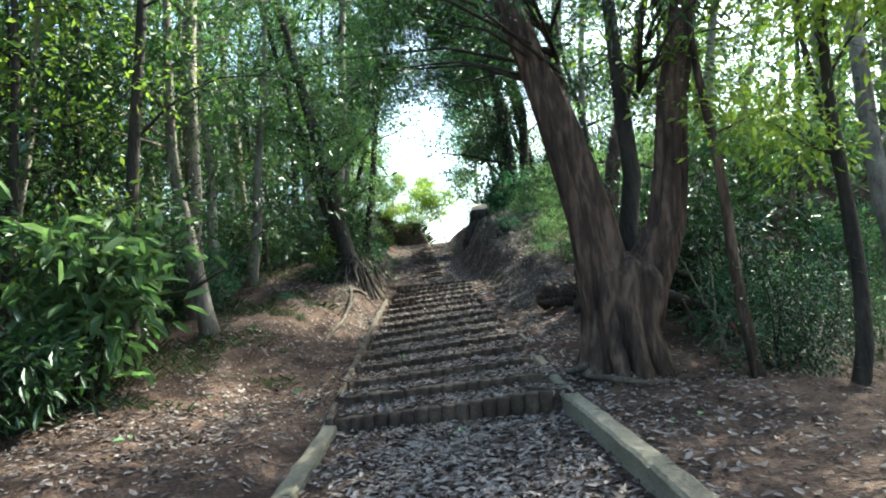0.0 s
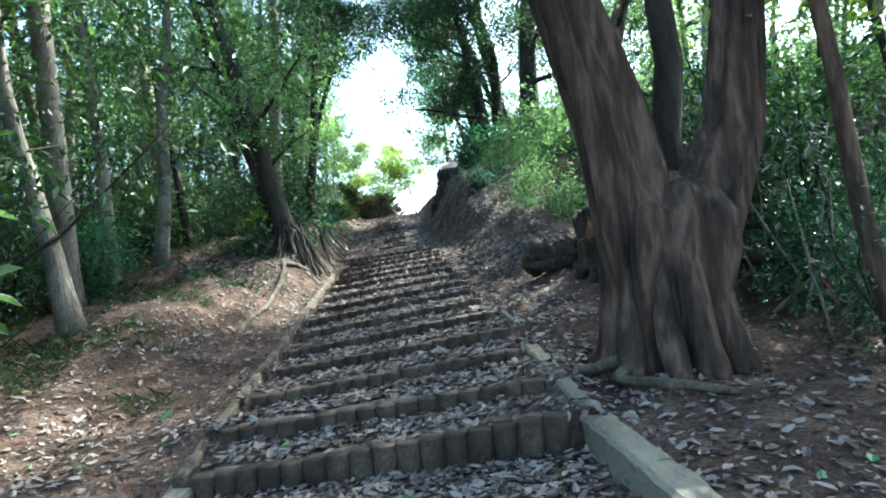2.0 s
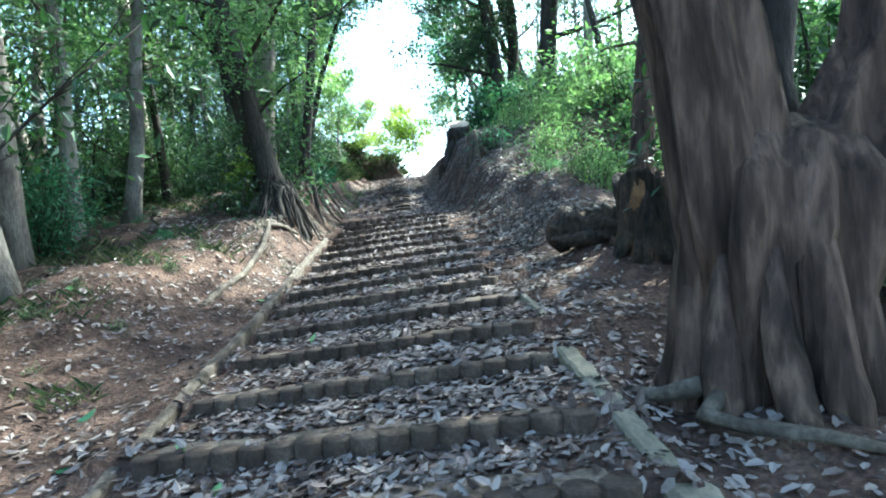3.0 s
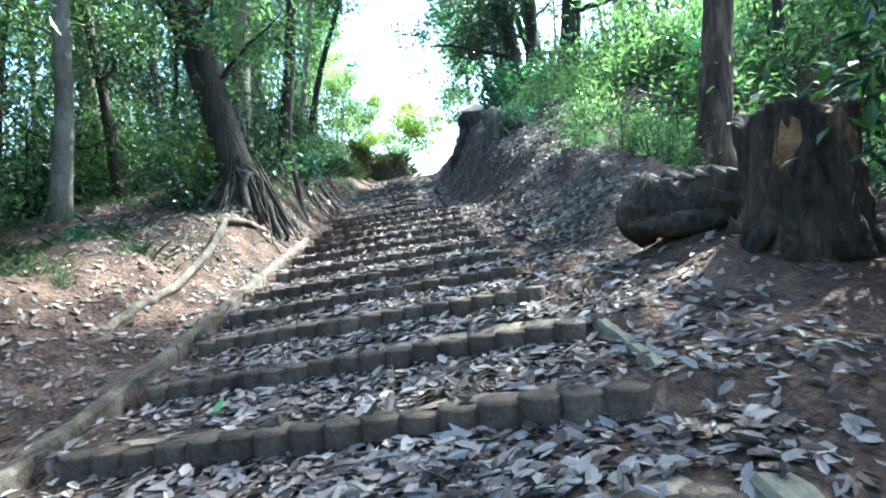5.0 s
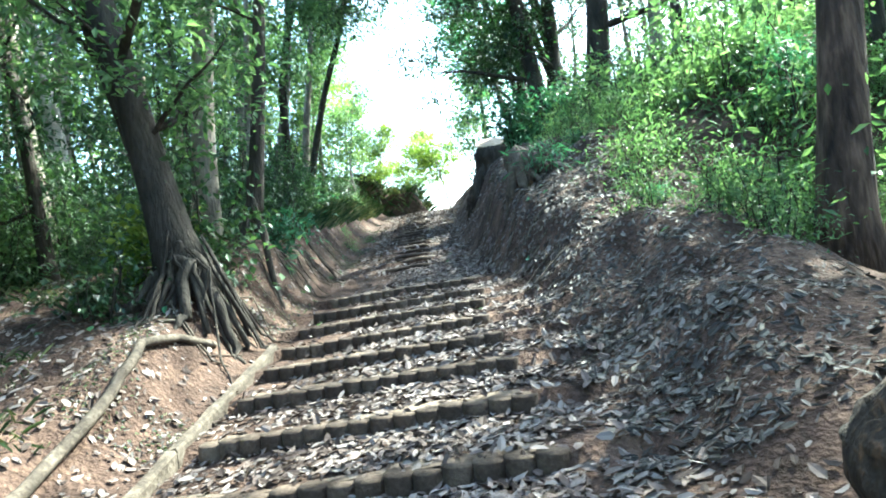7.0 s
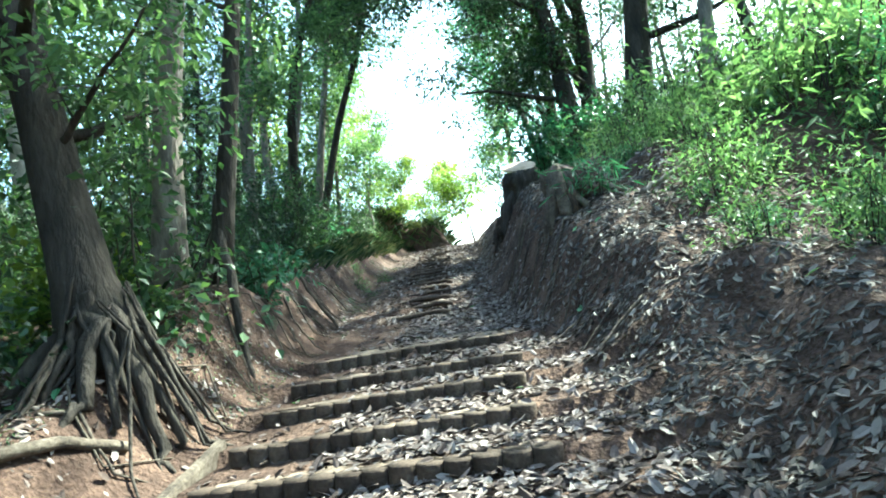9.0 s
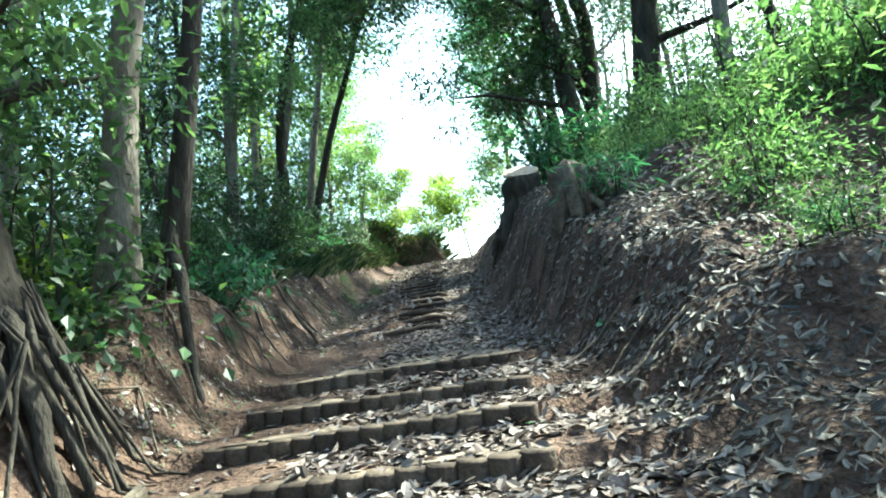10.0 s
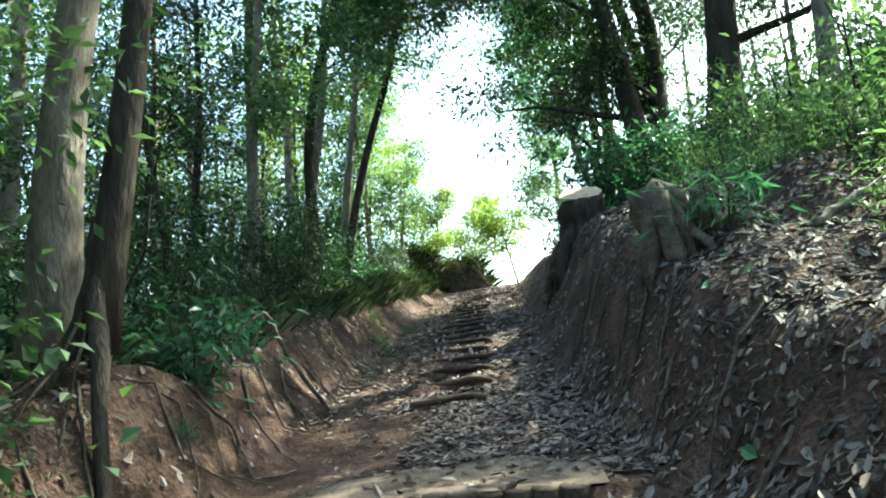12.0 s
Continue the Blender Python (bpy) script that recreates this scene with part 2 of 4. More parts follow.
def ground(x, y):
    """The height of the ground."""
    x, y = np.asarray(x, float), np.asarray(y, float)
    t = np.clip((x - XL) / (XR - XL), -0.6, 1.4)
    plain = env_left(y) + (env_right(y) - env_left(y)) * t
    # lower flight: treads between the risers
    z = np.where(y < 6.6, -0.22 + 0.012 * (y - 6) + 0.16 * t, plain - 0.06)
    z = np.where(y < -2, plain, z)
    for k in range(15):
        yk = riser_line(k, np.clip(x, -1.6, 1.5))
        nxt = riser_line(k + 1, np.clip(x, -1.6, 1.5)) if k < 14 else yk + 2.0
        top = riser_top(k, np.clip(x, -1.6, 1.5))
        after = riser_top(k + 1, np.clip(x, -1.6, 1.5)) - 0.1 if k < 14 else plain
        f = np.clip((y - yk) / (nxt - yk), 0, 1)
        tread = top - 0.012 + (after - top + 0.012) * f ** 1.4
        z = np.where((y >= yk) & (y < nxt), tread, z)
    z = np.where(y > 18.3, plain, z)
    edge = ease(0.0, 0.3, np.maximum(x - 1.3, -1.42 - x)) * np.where(y < 18.3, 1, 0)
    calm = np.where(y < 9.5, np.interp(y, [-60, -2, 4, 7, 9.5], [-4, -0.2, -0.1, 0.06, 0.417]) + (0.1 + np.interp(y, [5, 9.5], [0, 0.24])) * (np.minimum(t, np.interp(y, [6.8, 9.5], [1.0, 1.4])) - 0.5), plain - 0.06)
    z = z * (1 - edge) + calm * edge
    # upper flight: level treads between low risers
    mid = -0.55 - 0.06 * (y - 20)
    f = np.mod((y - 19.2) / 0.72, 1.0)
    z += (0.055 - 0.11 * f) * (1 - ease(0.42, 0.62, np.abs(x - mid))) * ((y > 19.2) & (y < 36.4))
    # banks
    foot_r = np.interp(y, [-2, 5.5, 6, 10, 12, 14, 16, 18, 20, 22, 25, 31, 36, 42], [1.75, 1.75, 1.25, 1.2, 1.15, 1.12, 1.04, 0.84, 0.56, 0.4, 0.28, 0.1, -0.1, 0.2])
    high_r = np.interp(y, [-2, 5, 7, 9, 9.8, 10.3, 11.5, 13.3, 15, 16.4, 17.4, 18.4, 22, 31, 38, 45], [0.02, 0.02, 0.02, 0.05, 0.06, 0.15, 0.34, 0.42, 0.55, 0.85, 1.05, 1.32, 1.6, 0.8, 0.6, 0.3])
    wide_r = np.interp(y, [-2, 9, 11.5, 13.3, 15, 17.4, 19, 22, 31, 38], [2, 1.6, 1.7, 1.8, 0.9, 0.62, 0.85, 1.15, 1.2, 1.2])
    slope_r = np.interp(y, [-2, 9, 12, 14, 16, 18, 22, 31, 38, 45], [-0.02, 0.0, 0.02, 0.02, 0.12, 0.26, 0.3, 0.3, 0.2, 0.0])
    d = x - foot_r
    s = np.clip(d / wide_r, 0, 1)
    z += high_r * (s * s * (3 - 2 * s)) * np.where(d > 0, 1, 0)
    z += slope_r * np.clip(d - wide_r, 0, 6)
    z -= 0.5 * ease(2.9, 3.9, x) * ease(10.5, 13, y) * (1 - ease(15, 17.5, y))
    z -= 0.24 * np.clip(x - 4.2, 0, 22) * (1 - ease(12, 19, y))
    z -= 0.1 * np.clip(x - 12, 0, 60) * ease(12, 19, y)
    foot_l = np.interp(y, [-2, 12, 14, 16.5, 20, 30, 36, 40], [-1.55, -1.55, -1.5, -1.4, -1.75, -2.4, -2.9, -3.0])
    high_l = np.interp(y, [-2, 6, 8, 10.5, 12, 13, 14.3, 16.4, 20, 31, 36], [0.04, 0.1, 0.32, 0.62, 0.58, 0.62, 0.8, 0.92, 0.95, 0.95, 1.0])
    wide_l = np.interp(y, [-2, 8, 10.5, 12, 13, 14.3, 16.4, 20, 36], [2.5, 2.2, 1.9, 1.1, 0.75, 0.8, 0.72, 0.85, 1.2])
    e = foot_l - x
    s = np.clip(e / wide_l, 0, 1)
    z += high_l * (s * s * (3 - 2 * s)) * np.where(e > 0, 1, 0)
    z -= 0.05 * np.clip(e - wide_l, 0, 3)
    z -= 0.2 * np.clip(-5.2 - x, 0, 24)
    # the bank that closes the head of the way, and the fall of the hill behind it
    z += 1.25 * ease(38.9, 39.6, y + 0.25 * x) * (1 - ease(-1.9, -0.9, x))
    away = np.maximum(np.abs(e), 0)
    off = ease(0.0, 0.8, np.maximum(d, e))
    z += (0.06 * lumps(x * 0.9, y * 0.9, 1) + 0.045 * lumps(x * 2.3, y * 2.3, 2)) * off
    steep = off * ease(10, 13, y) * (1 - ease(2.2, 3.4, np.maximum(d, e)))
    z += (0.11 * lumps(x * 2.6, y * 2.0, 7) + 0.025 * lumps(x * 5.7, y * 4.1, 8)) * steep
    z += 0.012 * lumps(x * 4.1, y * 4.1, 3) + 0.008 * lumps(x * 9, y * 9, 4)
    z += 0.3 * lumps(x * 0.2, y * 0.2, 5) * ease(4, 10, np.abs(x))
    return np.maximum(z, -9 + 0.3 * lumps(x * 0.1, y * 0.1, 6))


def floor_at(x, y):
    return float(ground(np.array([x]), np.array([y]))[0])


def axis(spans):
    return np.unique(np.concatenate([np.arange(a, b, s) for a, b, s in spans]))


gx = axis([(-320, -40, 40), (-40, -12, 2.0), (-12, -4, 0.35), (-4, 4.5, 0.07), (4.5, 12, 0.35), (12, 40, 2.0), (40, 361, 40)])
gy = axis([(-120, -10, 10), (-10, -1, 0.5), (-1, 20, 0.07), (20, 42, 0.14), (42, 60, 1.0), (60, 120, 6), (120, 401, 40)])
mx, my = np.meshgrid(gx, gy)
mz = ground(mx, my)
nx = len(gx)
quads = [[r * nx + c, r * nx + c + 1, (r + 1) * nx + c + 1, (r + 1) * nx + c] for r in range(len(gy) - 1) for c in range(nx - 1)]
tagged(new("ground", mesh_of("ground", np.stack([mx, my, mz], -1).reshape(-1, 3), quads, SOIL)), "bare reddish-brown woodland soil of a sunken path and its banks", "ground", kind="structure")


# ---- steps and edging ----
def log_mesh(height, seed):
    """One short upright log of a riser: worn round top, slightly tapered."""
    r = np.random.default_rng(seed)
    rad = 0.081
    pts = [(0, 0, -0.12), (0, 0, height * 0.45), (0, 0, height - 0.007), (0, 0, height)]
    v, f = tube(pts, [rad, rad * r.uniform(0.97, 1.03), rad, rad * 0.965], 11, 0.05, seed=seed)
    return mesh_of("log", v, f, LOGS)


SAND = material("sandy_earth", [(0.085, 0.062, 0.046), (0.15, 0.115, 0.088), (0.22, 0.175, 0.138)], 3.2, 0.95, 0.5, 40, fine=0.7, spec=0.15)


def strip_of_earth(step, base, k, x0, x1):
    """The trodden earth that fills up behind a riser's logs."""
    verts, n, m = [], 36, 5
    for a in range(n):
        x = x0 + (x1 - x0) * a / (n - 1)
        deep = 0.17 + 0.07 * math.sin(x * 2.1 + k * 1.7) + 0.04 * math.sin(x * 5.3 + k)
        for b in range(m):
            y = riser_line(k, x) + 0.045 * math.sin(x * 1.1 + k) * (k == 14) + 0.02 + deep * b / (m - 1)
            verts.append((x - base.x, y - base.y, max(riser_top(k, x) - 0.002 - 0.006 * b, floor_at(x, y) + 0.004) - base.z - 0.03 * (b == m - 1) - 0.02 * (a in (0, n - 1))))
    faces = [[a * m + b, (a + 1) * m + b, (a + 1) * m + b + 1, a * m + b + 1] for a in range(n - 1) for b in range(m - 1)]
    part("packed_earth", mesh_of("packed_earth", verts, faces, SAND), step, "pale trodden earth")


LOG_KINDS = [log_mesh(0.155, k) for k in range(6)]
for k in range(15):
    x0, x1 = (-1.17 if k < 4 else -1.26), [XR + 0.02, XR, XR, XR - 0.02, 1.12, 1.05, 0.98, 0.95, 0.9, 0.85, 0.8, 0.72, 0.7, 0.72, 0.62][k]
    step = thing("log_step", (0, riser_line(k, 0), riser_top(k, 0)), "worn step of short upright brown logs holding earth and dead leaves", "step", "log steps of the lower flight", turn=0)
    base = Vector(step.matrix_basis.translation)
    count = int(round((x1 - x0) / 0.143))
    for j in range(count):
        x = x0 + (j + 0.5) * (x1 - x0) / count
        log = part("log", LOG_KINDS[(j * 5 + k * 3) % 6], step)
        top = riser_top(k, x) + rng.normal(0, 0.003) - (0.05 if k == 0 and j == -1 else 0)
        first = 0.05 if k == 0 else 0.0
        log.location = Vector((x, riser_line(k, x) + rng.normal(0, 0.006) + 0.045 * math.sin(x * 1.1 + k) * (k == 14), top - 0.155)) - base
        log.rotation_euler = (rng.normal(0, 0.008), rng.normal(0, 0.008), rng.uniform(0, 6.28))
        log.scale = (1, 1, 1.0 + first)
    strip_of_earth(step, base, k, x0 + 0.04, x1 - 0.04)

for k, y in enumerate(UPPER):
    cx = -0.55 - 0.06 * (y - 20)
    half = 0.44 + 0.04 * (k % 3)
    pts = [(cx + half * u, y - 0.09 * u + 0.02 * math.sin(k + 3 * u), floor_at(cx + half * u, y + 0.1) - 0.012 - 0.03 * u ** 4) for u in np.linspace(-1, 1, 9)]
    v, f = tube(pts, [0.034 + 0.006 * math.sin(k * 2 + j) for j in range(9)], 7, 0.15, seed=k)
    tagged(new("log_step", mesh_of("log_step", v, f, LOGS)), "low log step half buried in leaves and gravelly earth", "step", "log steps of the upper flight")


# the bare landing above the last log step
us, ws = np.linspace(-1.18, 0.72, 40), np.linspace(0, 1, 14)
pad = []
for u in us:
    deep = 0.85 * math.sqrt(max(0.02, 1 - ((u + 0.15) / 1.1) ** 2)) + 0.06 * math.sin(u * 7)
    for w in ws:
        yy = riser_line(14, u) + 0.03 + deep * w
        pad.append((u, yy, floor_at(u, yy) + 0.014 - 0.03 * (w == 1)))
pad_faces = [[a * 14 + b, (a + 1) * 14 + b, (a + 1) * 14 + b + 1, a * 14 + b + 1] for a in range(39) for b in range(13)]
tagged(new("landing", mesh_of("landing", pad, pad_faces, SAND)), "trodden patch of bare sandy earth above the top log step", "ground", kind="structure")


def beam(name, a, b, wide, high, label, sunk=0.12, bits=10, mat=CURB):
    """A squared edging timber with worn edges that follows the ground."""
    a, b = Vector(a), Vector(b)
    along = (b - a).normalized()
    across = along.cross(Vector((0, 0, 1))).normalized()
    prof = [(-0.5, -sunk), (-0.5, high - 0.02), (-0.5 + 0.14, high), (0.5 - 0.14, high), (0.5, high - 0.02), (0.5, -sunk)]
    verts, n = [], len(prof)
    for k in range(bits + 1):
        p = a.lerp(b, k / bits)
        w = wide * (1 + 0.05 * math.sin(k * 2.3 + a.y))
        for u, h in prof:
            q = p + across * (u * w)
            verts.append((q.x + 0.005 * math.sin(k * 1.7), q.y, q.z + h + 0.006 * math.sin(k * 2.9 + u * 3)))
    faces = [[k * n + j, k * n + (j + 1) % n, (k + 1) * n + (j + 1) % n, (k + 1) * n + j] for k in range(bits) for j in range(n)]
    faces += [list(range(n))[::-1], [bits * n + j for j in range(n)]]
    return tagged(new(name, mesh_of(name, verts, faces, mat, False)), label, "edging")


for a, b in (((1.36, 6.1, 0.04), (1.41, 5.2, 0.02)), ((1.41, 5.185, 0.02), (1.46, 3.4, 0.0)), ((1.46, 3.385, 0.0), (1.49, 1.4, -0.03)), ((1.49, 1.385, -0.03), (1.5, -1.5, -0.08))):
    beam("edging_beam", a, b, 0.19, 0.1, "squared grey-green edging beam bordering the leafy path")
for a, b in (((1.24, 7.62, 0.34), (1.28, 6.86, 0.25)), ((1.28, 6.85, 0.25), (1.33, 6.12, 0.13))):
    beam("edging_board", a, b, 0.12, 0.05, "thin weathered edging board beside the steps")
beam("edging_board", (1.18, 9.15, 0.55), (1.26, 8.45, 0.44), 0.06, 0.05, "thin weathered edging board beside the steps")
for a, b in (((-1.25, 6.38, -0.23), (-1.15, 4.0, -0.25)), ((-1.15, 3.99, -0.25), (-1.08, 1.7, -0.28)), ((-1.08, 1.69, -0.28), (-1.0, -1.5, -0.33))):
    beam("edging_beam", a, b, 0.17, 0.1, "squared grey-green edging beam bordering the leafy path")
left_edge = [(-1.27, 6.38), (-1.34, 8.3), (-1.4, 10.3), (-1.42, 12.4), (-1.4, 14.6)]
for (xa, ya), (xb, yb) in zip(left_edge, left_edge[1:]):
    beam("edging_board", (xa, ya + 0.005, env_left(ya + 0.2) - 0.06), (xb, yb, env_left(yb + 0.2) - 0.06), 0.075, 0.04, "worn pale edging log running up beside the steps", mat=ROOT)


# ---- trees ----
def crown(tips, per_tip, spread, length, width, mat, seed, flat=0.55, simple=True):
    """Leaves in uneven clumps about the limb tips."""
    r = np.random.default_rng(seed)
    tips = np.asarray(tips)
    n = len(tips) * per_tip
    centre = np.repeat(tips, per_tip, 0)
    size = np.repeat(r.uniform(0.5, 1.3, len(tips)), per_tip)
    off = r.normal(0, 1, (n, 3)) * np.array([1, 1, flat]) * spread * size[:, None] * 0.6
    ways = off + r.normal(0, 0.5, (n, 3)) * spread + np.array([0, 0, -0.25 * spread])
    ups = r.normal(0, 0.45, (n, 3)) + np.array([0, 0, 1.0])
    make = simple_leaves if simple else leaf_arrays
    v, f = make(centre + off, ways, ups, length * r.uniform(0.6, 1.3, n), width)
    return mesh_of("crown", v, f, mat, False)


def tree(name, base, top, radius, label, bark, leaf, limbs=9, clumps=5, per=60, leaf_len=0.13, spread=0.6, reach=2.2, low=0.45, seed=0, flare=1.5, group="", stem2=None, wobble=0.016, droop=0.0, sides=12, crooked=0.05, split=True, width=0.42, toward=None):
    """A tree: a tapered stem, limbs and a crown of clumps. top: where the stem ends, from its base. toward: the side that its limbs favour."""
    r = np.random.default_rng(seed)
    ob = thing(name, base, label, "tree", group)
    stems = [(Vector((0, 0, -0.25)), Vector(top), radius)] + ([(Vector(stem2[0]), Vector(stem2[1]), stem2[2])] if stem2 else [])
    tips, rest = [], []
    for q, (a, b, rad) in enumerate(stems):
        n = 16
        pts = bend(a, b, crooked, n, wobble, seed + q)
        t = np.linspace(0, 1, n)
        rr = rad * (1 - 0.75 * t) * (1 + (flare - 1) * np.exp(-t * 22))
        v, f = tube(pts, rr, sides, 0.14, seed=seed)
        part("trunk", mesh_of("trunk", v, f, bark), ob)
        for k in range(limbs):
            h = low + (1 - low) * (k + r.uniform(0, 0.8)) / limbs
            i = min(int(h * (n - 1)), n - 2)
            p = pts[i] + (pts[i + 1] - pts[i]) * (h * (n - 1) - i)
            a0 = r.uniform(0, 2 * math.pi) if toward is None else toward + r.normal(0, 0.9)
            out = reach * r.uniform(0.5, 1.15) * (1.15 - 0.6 * h)
            e = p + np.array([math.cos(a0) * out, math.sin(a0) * out, out * r.uniform(0.1, 0.7) - droop * out])
            lp = bend(p, e, 0.25, 6, 0.03, seed * 31 + k)
            mine = [tube(lp, np.linspace(max(0.012, rad * 0.3 * (1.2 - h)), 0.006, 6), 5, 0.1, seed=k)]
            for c in range(clumps):
                u = r.uniform(0.35, 1.05)
                m = lp[0] + (lp[-1] - lp[0]) * u + r.normal(0, 1, 3) * np.array([0.45, 0.45, 0.3]) * out * 0.4
                tips.append(m)
                s0 = lp[min(5, int(u * 5))]
                mine.append(twig([s0, (s0 + m) / 2 + r.normal(0, 0.05, 3), m], 0.011, 0.004))
            if split:
                v, f = joined(mine)
                part("limb", mesh_of("limb", v, f, bark), ob)
            rest += mine
    if not split:
        v, f = joined(rest)
        tagged(part("branchwork", mesh_of("branchwork", v, f, bark), ob), kind="stuff")
    if per and tips:
        part("crown", crown(tips, per, spread, leaf_len, width, leaf, seed), ob)
    return ob


def shrub(name, base, size, label, leaf, stems=6, per=50, clumps=4, leaf_len=0.12, width=0.36, seed=0, spread=0.3, group="", bark=BARK_DARK, simple=True, lean=0.5, split=False, start=0.25):
    """A bush of thin stems from one root, leafy to the ground."""
    r = np.random.default_rng(seed)
    ob = thing(name, base, label, "shrub", group)
    rest, tips = [], []
    for k in range(stems):
        a = r.uniform(0, 6.28)
        h = size * r.uniform(0.55, 1.0)
        e = np.array([math.cos(a) * h * lean * r.uniform(0.3, 1), math.sin(a) * h * lean * r.uniform(0.3, 1), h])
        lp = bend((0.05 * math.cos(a), 0.05 * math.sin(a), -0.1), e, 0.25, 6, 0.03, seed * 17 + k)
        mine = [tube(lp, np.linspace(0.008 + 0.006 * size, 0.004, 6), 5) if split else twig(lp, 0.008 + 0.006 * size, 0.004)]
        for c in range(clumps):
            u = r.uniform(start, 1.0)
            p = lp[int(u * 5)]
            m = p + r.normal(0, 1, 3) * np.array([1, 1, 0.5]) * spread * size * 0.45
            tips.append(m)
            mine.append(twig([p, m], 0.006, 0.003))
        if split:
            v, f = joined(mine)
            part("stem", mesh_of("stem", v, f, bark), ob)
        rest += mine
    if not split:
        v, f = joined(rest)
        tagged(part("branchwork", mesh_of("branchwork", v, f, bark), ob), kind="stuff")
    part("foliage", crown(tips, per, spread * size * 0.7, leaf_len, width, leaf, seed, 0.7, simple), ob)
    return ob


def at(x, y, dz=0.0):
    return (x, y, floor_at(x, y) + dz)

# ---- the named trees ----
# the great forked tree beside the first steps, with a fluted foot
BIG = at(2.18, 6.95, -0.03)
big = thing("forked_tree", BIG, "massive forked old tree with fluted reddish-brown bark and buttressed roots", "tree")
foot = [(0, 0, -0.3), (0, 0, 0.0), (0.0, 0, 0.25), (0.02, 0, 0.55), (0.06, 0, 0.85), (0.09, 0, 1.1), (0.1, 0, 1.28), (0.12, 0, 1.42)]
v1 = tube(foot, [0.36, 0.34, 0.34, 0.37, 0.42, 0.42, 0.34, 0.1], 44, 0.13, 9, 3, flat=1.1, knots=0.05)
stem_a = [(-0.1, 0, 0.5), (-0.15, 0, 1.0), (-0.2, 0, 1.4), (-0.27, 0.0, 1.83), (-0.44, 0.02, 2.5), (-0.7, 0.05, 3.43), (-0.88, 0.08, 3.95), (-1.18, 0.1, 4.84), (-1.6, 0.2, 7.0), (-1.9, 0.2, 12.0)]
v2 = tube(stem_a, [0.27, 0.3, 0.29, 0.265, 0.245, 0.2, 0.17, 0.135, 0.11, 0.04], 26, 0.1, 7, 5, knots=0.04)
stem_b = [(0.2, 0, 0.5), (0.3, 0, 1.0), (0.5, 0.0, 1.4), (0.66, 0, 1.75), (0.75, 0.0, 2.4), (0.83, 0, 3.3), (0.93, 0, 3.7), (1.11, 0, 4.7), (1.4, -0.2, 8.0), (1.6, -0.2, 12.0)]
v3 = tube(stem_b, [0.26, 0.28, 0.24, 0.2, 0.17, 0.155, 0.15, 0.13, 0.09, 0.03], 26, 0.1, 7, 8, knots=0.04)
stem_c = [(0.3, 0.3, 1.0), (0.3, 0.45, 1.7), (0.42, 0.5, 2.4), (0.36, 0.5, 3.2), (0.3, 0.6, 5.0), (0.2, 0.6, 9.0)]
v4 = tube(stem_c, [0.16, 0.12, 0.11, 0.1, 0.08, 0.03], 14, 0.12, 0, 9)
part("trunk", mesh_of("trunk", *v1, BARK_RED), big)
part("stem", mesh_of("stem", *v2, BARK_RED), big)
part("stem", mesh_of("stem", *v3, BARK_RED), big)
part("stem", mesh_of("stem", *v4, BARK_DARK), big)
for k in range(11):
    a = k / 11 * 6.28 + 0.3 + 0.16 * math.sin(k * 3.1)
    r1 = 0.6 + 0.06 * math.sin(k * 2.1)
    high = 0.85 + 0.3 * math.sin(k * 1.7)
    pts = [(math.cos(a) * 0.36, math.sin(a) * 0.34, high + 0.1), (math.cos(a) * 0.39, math.sin(a) * 0.38, high * 0.6), (math.cos(a + 0.05) * 0.43, math.sin(a + 0.05) * 0.43, 0.2), (math.cos(a + 0.1) * 0.48, math.sin(a + 0.1) * 0.48, 0.03), (math.cos(a + 0.15) * r1, math.sin(a + 0.15) * r1, -0.14)]
    v, f = tube(pts, [0.03, 0.085, 0.1, 0.095, 0.04], 13, 0.25, seed=k, knots=0.14)
    part("buttress_root", mesh_of("buttress_root", v, f, BARK_RED), big)
for pts in ([(-0.4, -0.3, 0.08), (-0.55, -0.45, 0.03), (-0.4, -0.62, 0.02), (-0.15, -0.7, -0.01), (0.1, -0.8, -0.06)], [(-0.45, -0.2, 0.1), (-0.62, -0.1, 0.04), (-0.8, 0.2, 0.0), (-0.85, 0.6, -0.04)]):
    v, f = tube(pts, np.linspace(0.05, 0.02, len(pts)), 8, 0.2)
    part("surface_root", mesh_of("surface_root", v, f, ROOT), big)
tips = []
r = np.random.default_rng(11)
for k in range(120):
    h = r.uniform(3.9, 12.0)
    a = r.uniform(0, 6.28)
    d = r.uniform(0.6, 3.4)
    tips.append((math.cos(a) * d - 0.1, math.sin(a) * d + 0.3, h))
for t in tips:
    s0 = (-0.2 * (t[2] - 2) if t[0] < 0 else 0.22 * (t[2] - 2))
    s0 = max(-1.6, min(1.7, s0))
    v, f = tube(np.array([(s0, 0.1, t[2] - 0.7), (s0 + (t[0] - s0) * 0.5, t[1] * 0.5, t[2] - 0.15), t]), [0.03, 0.02, 0.006], 5)
    part("limb", mesh_of("limb", v, f, BARK_DARK), big)
part("crown", crown(tips, 130, 0.6, 0.13, 0.3, DEEP, 12), big)

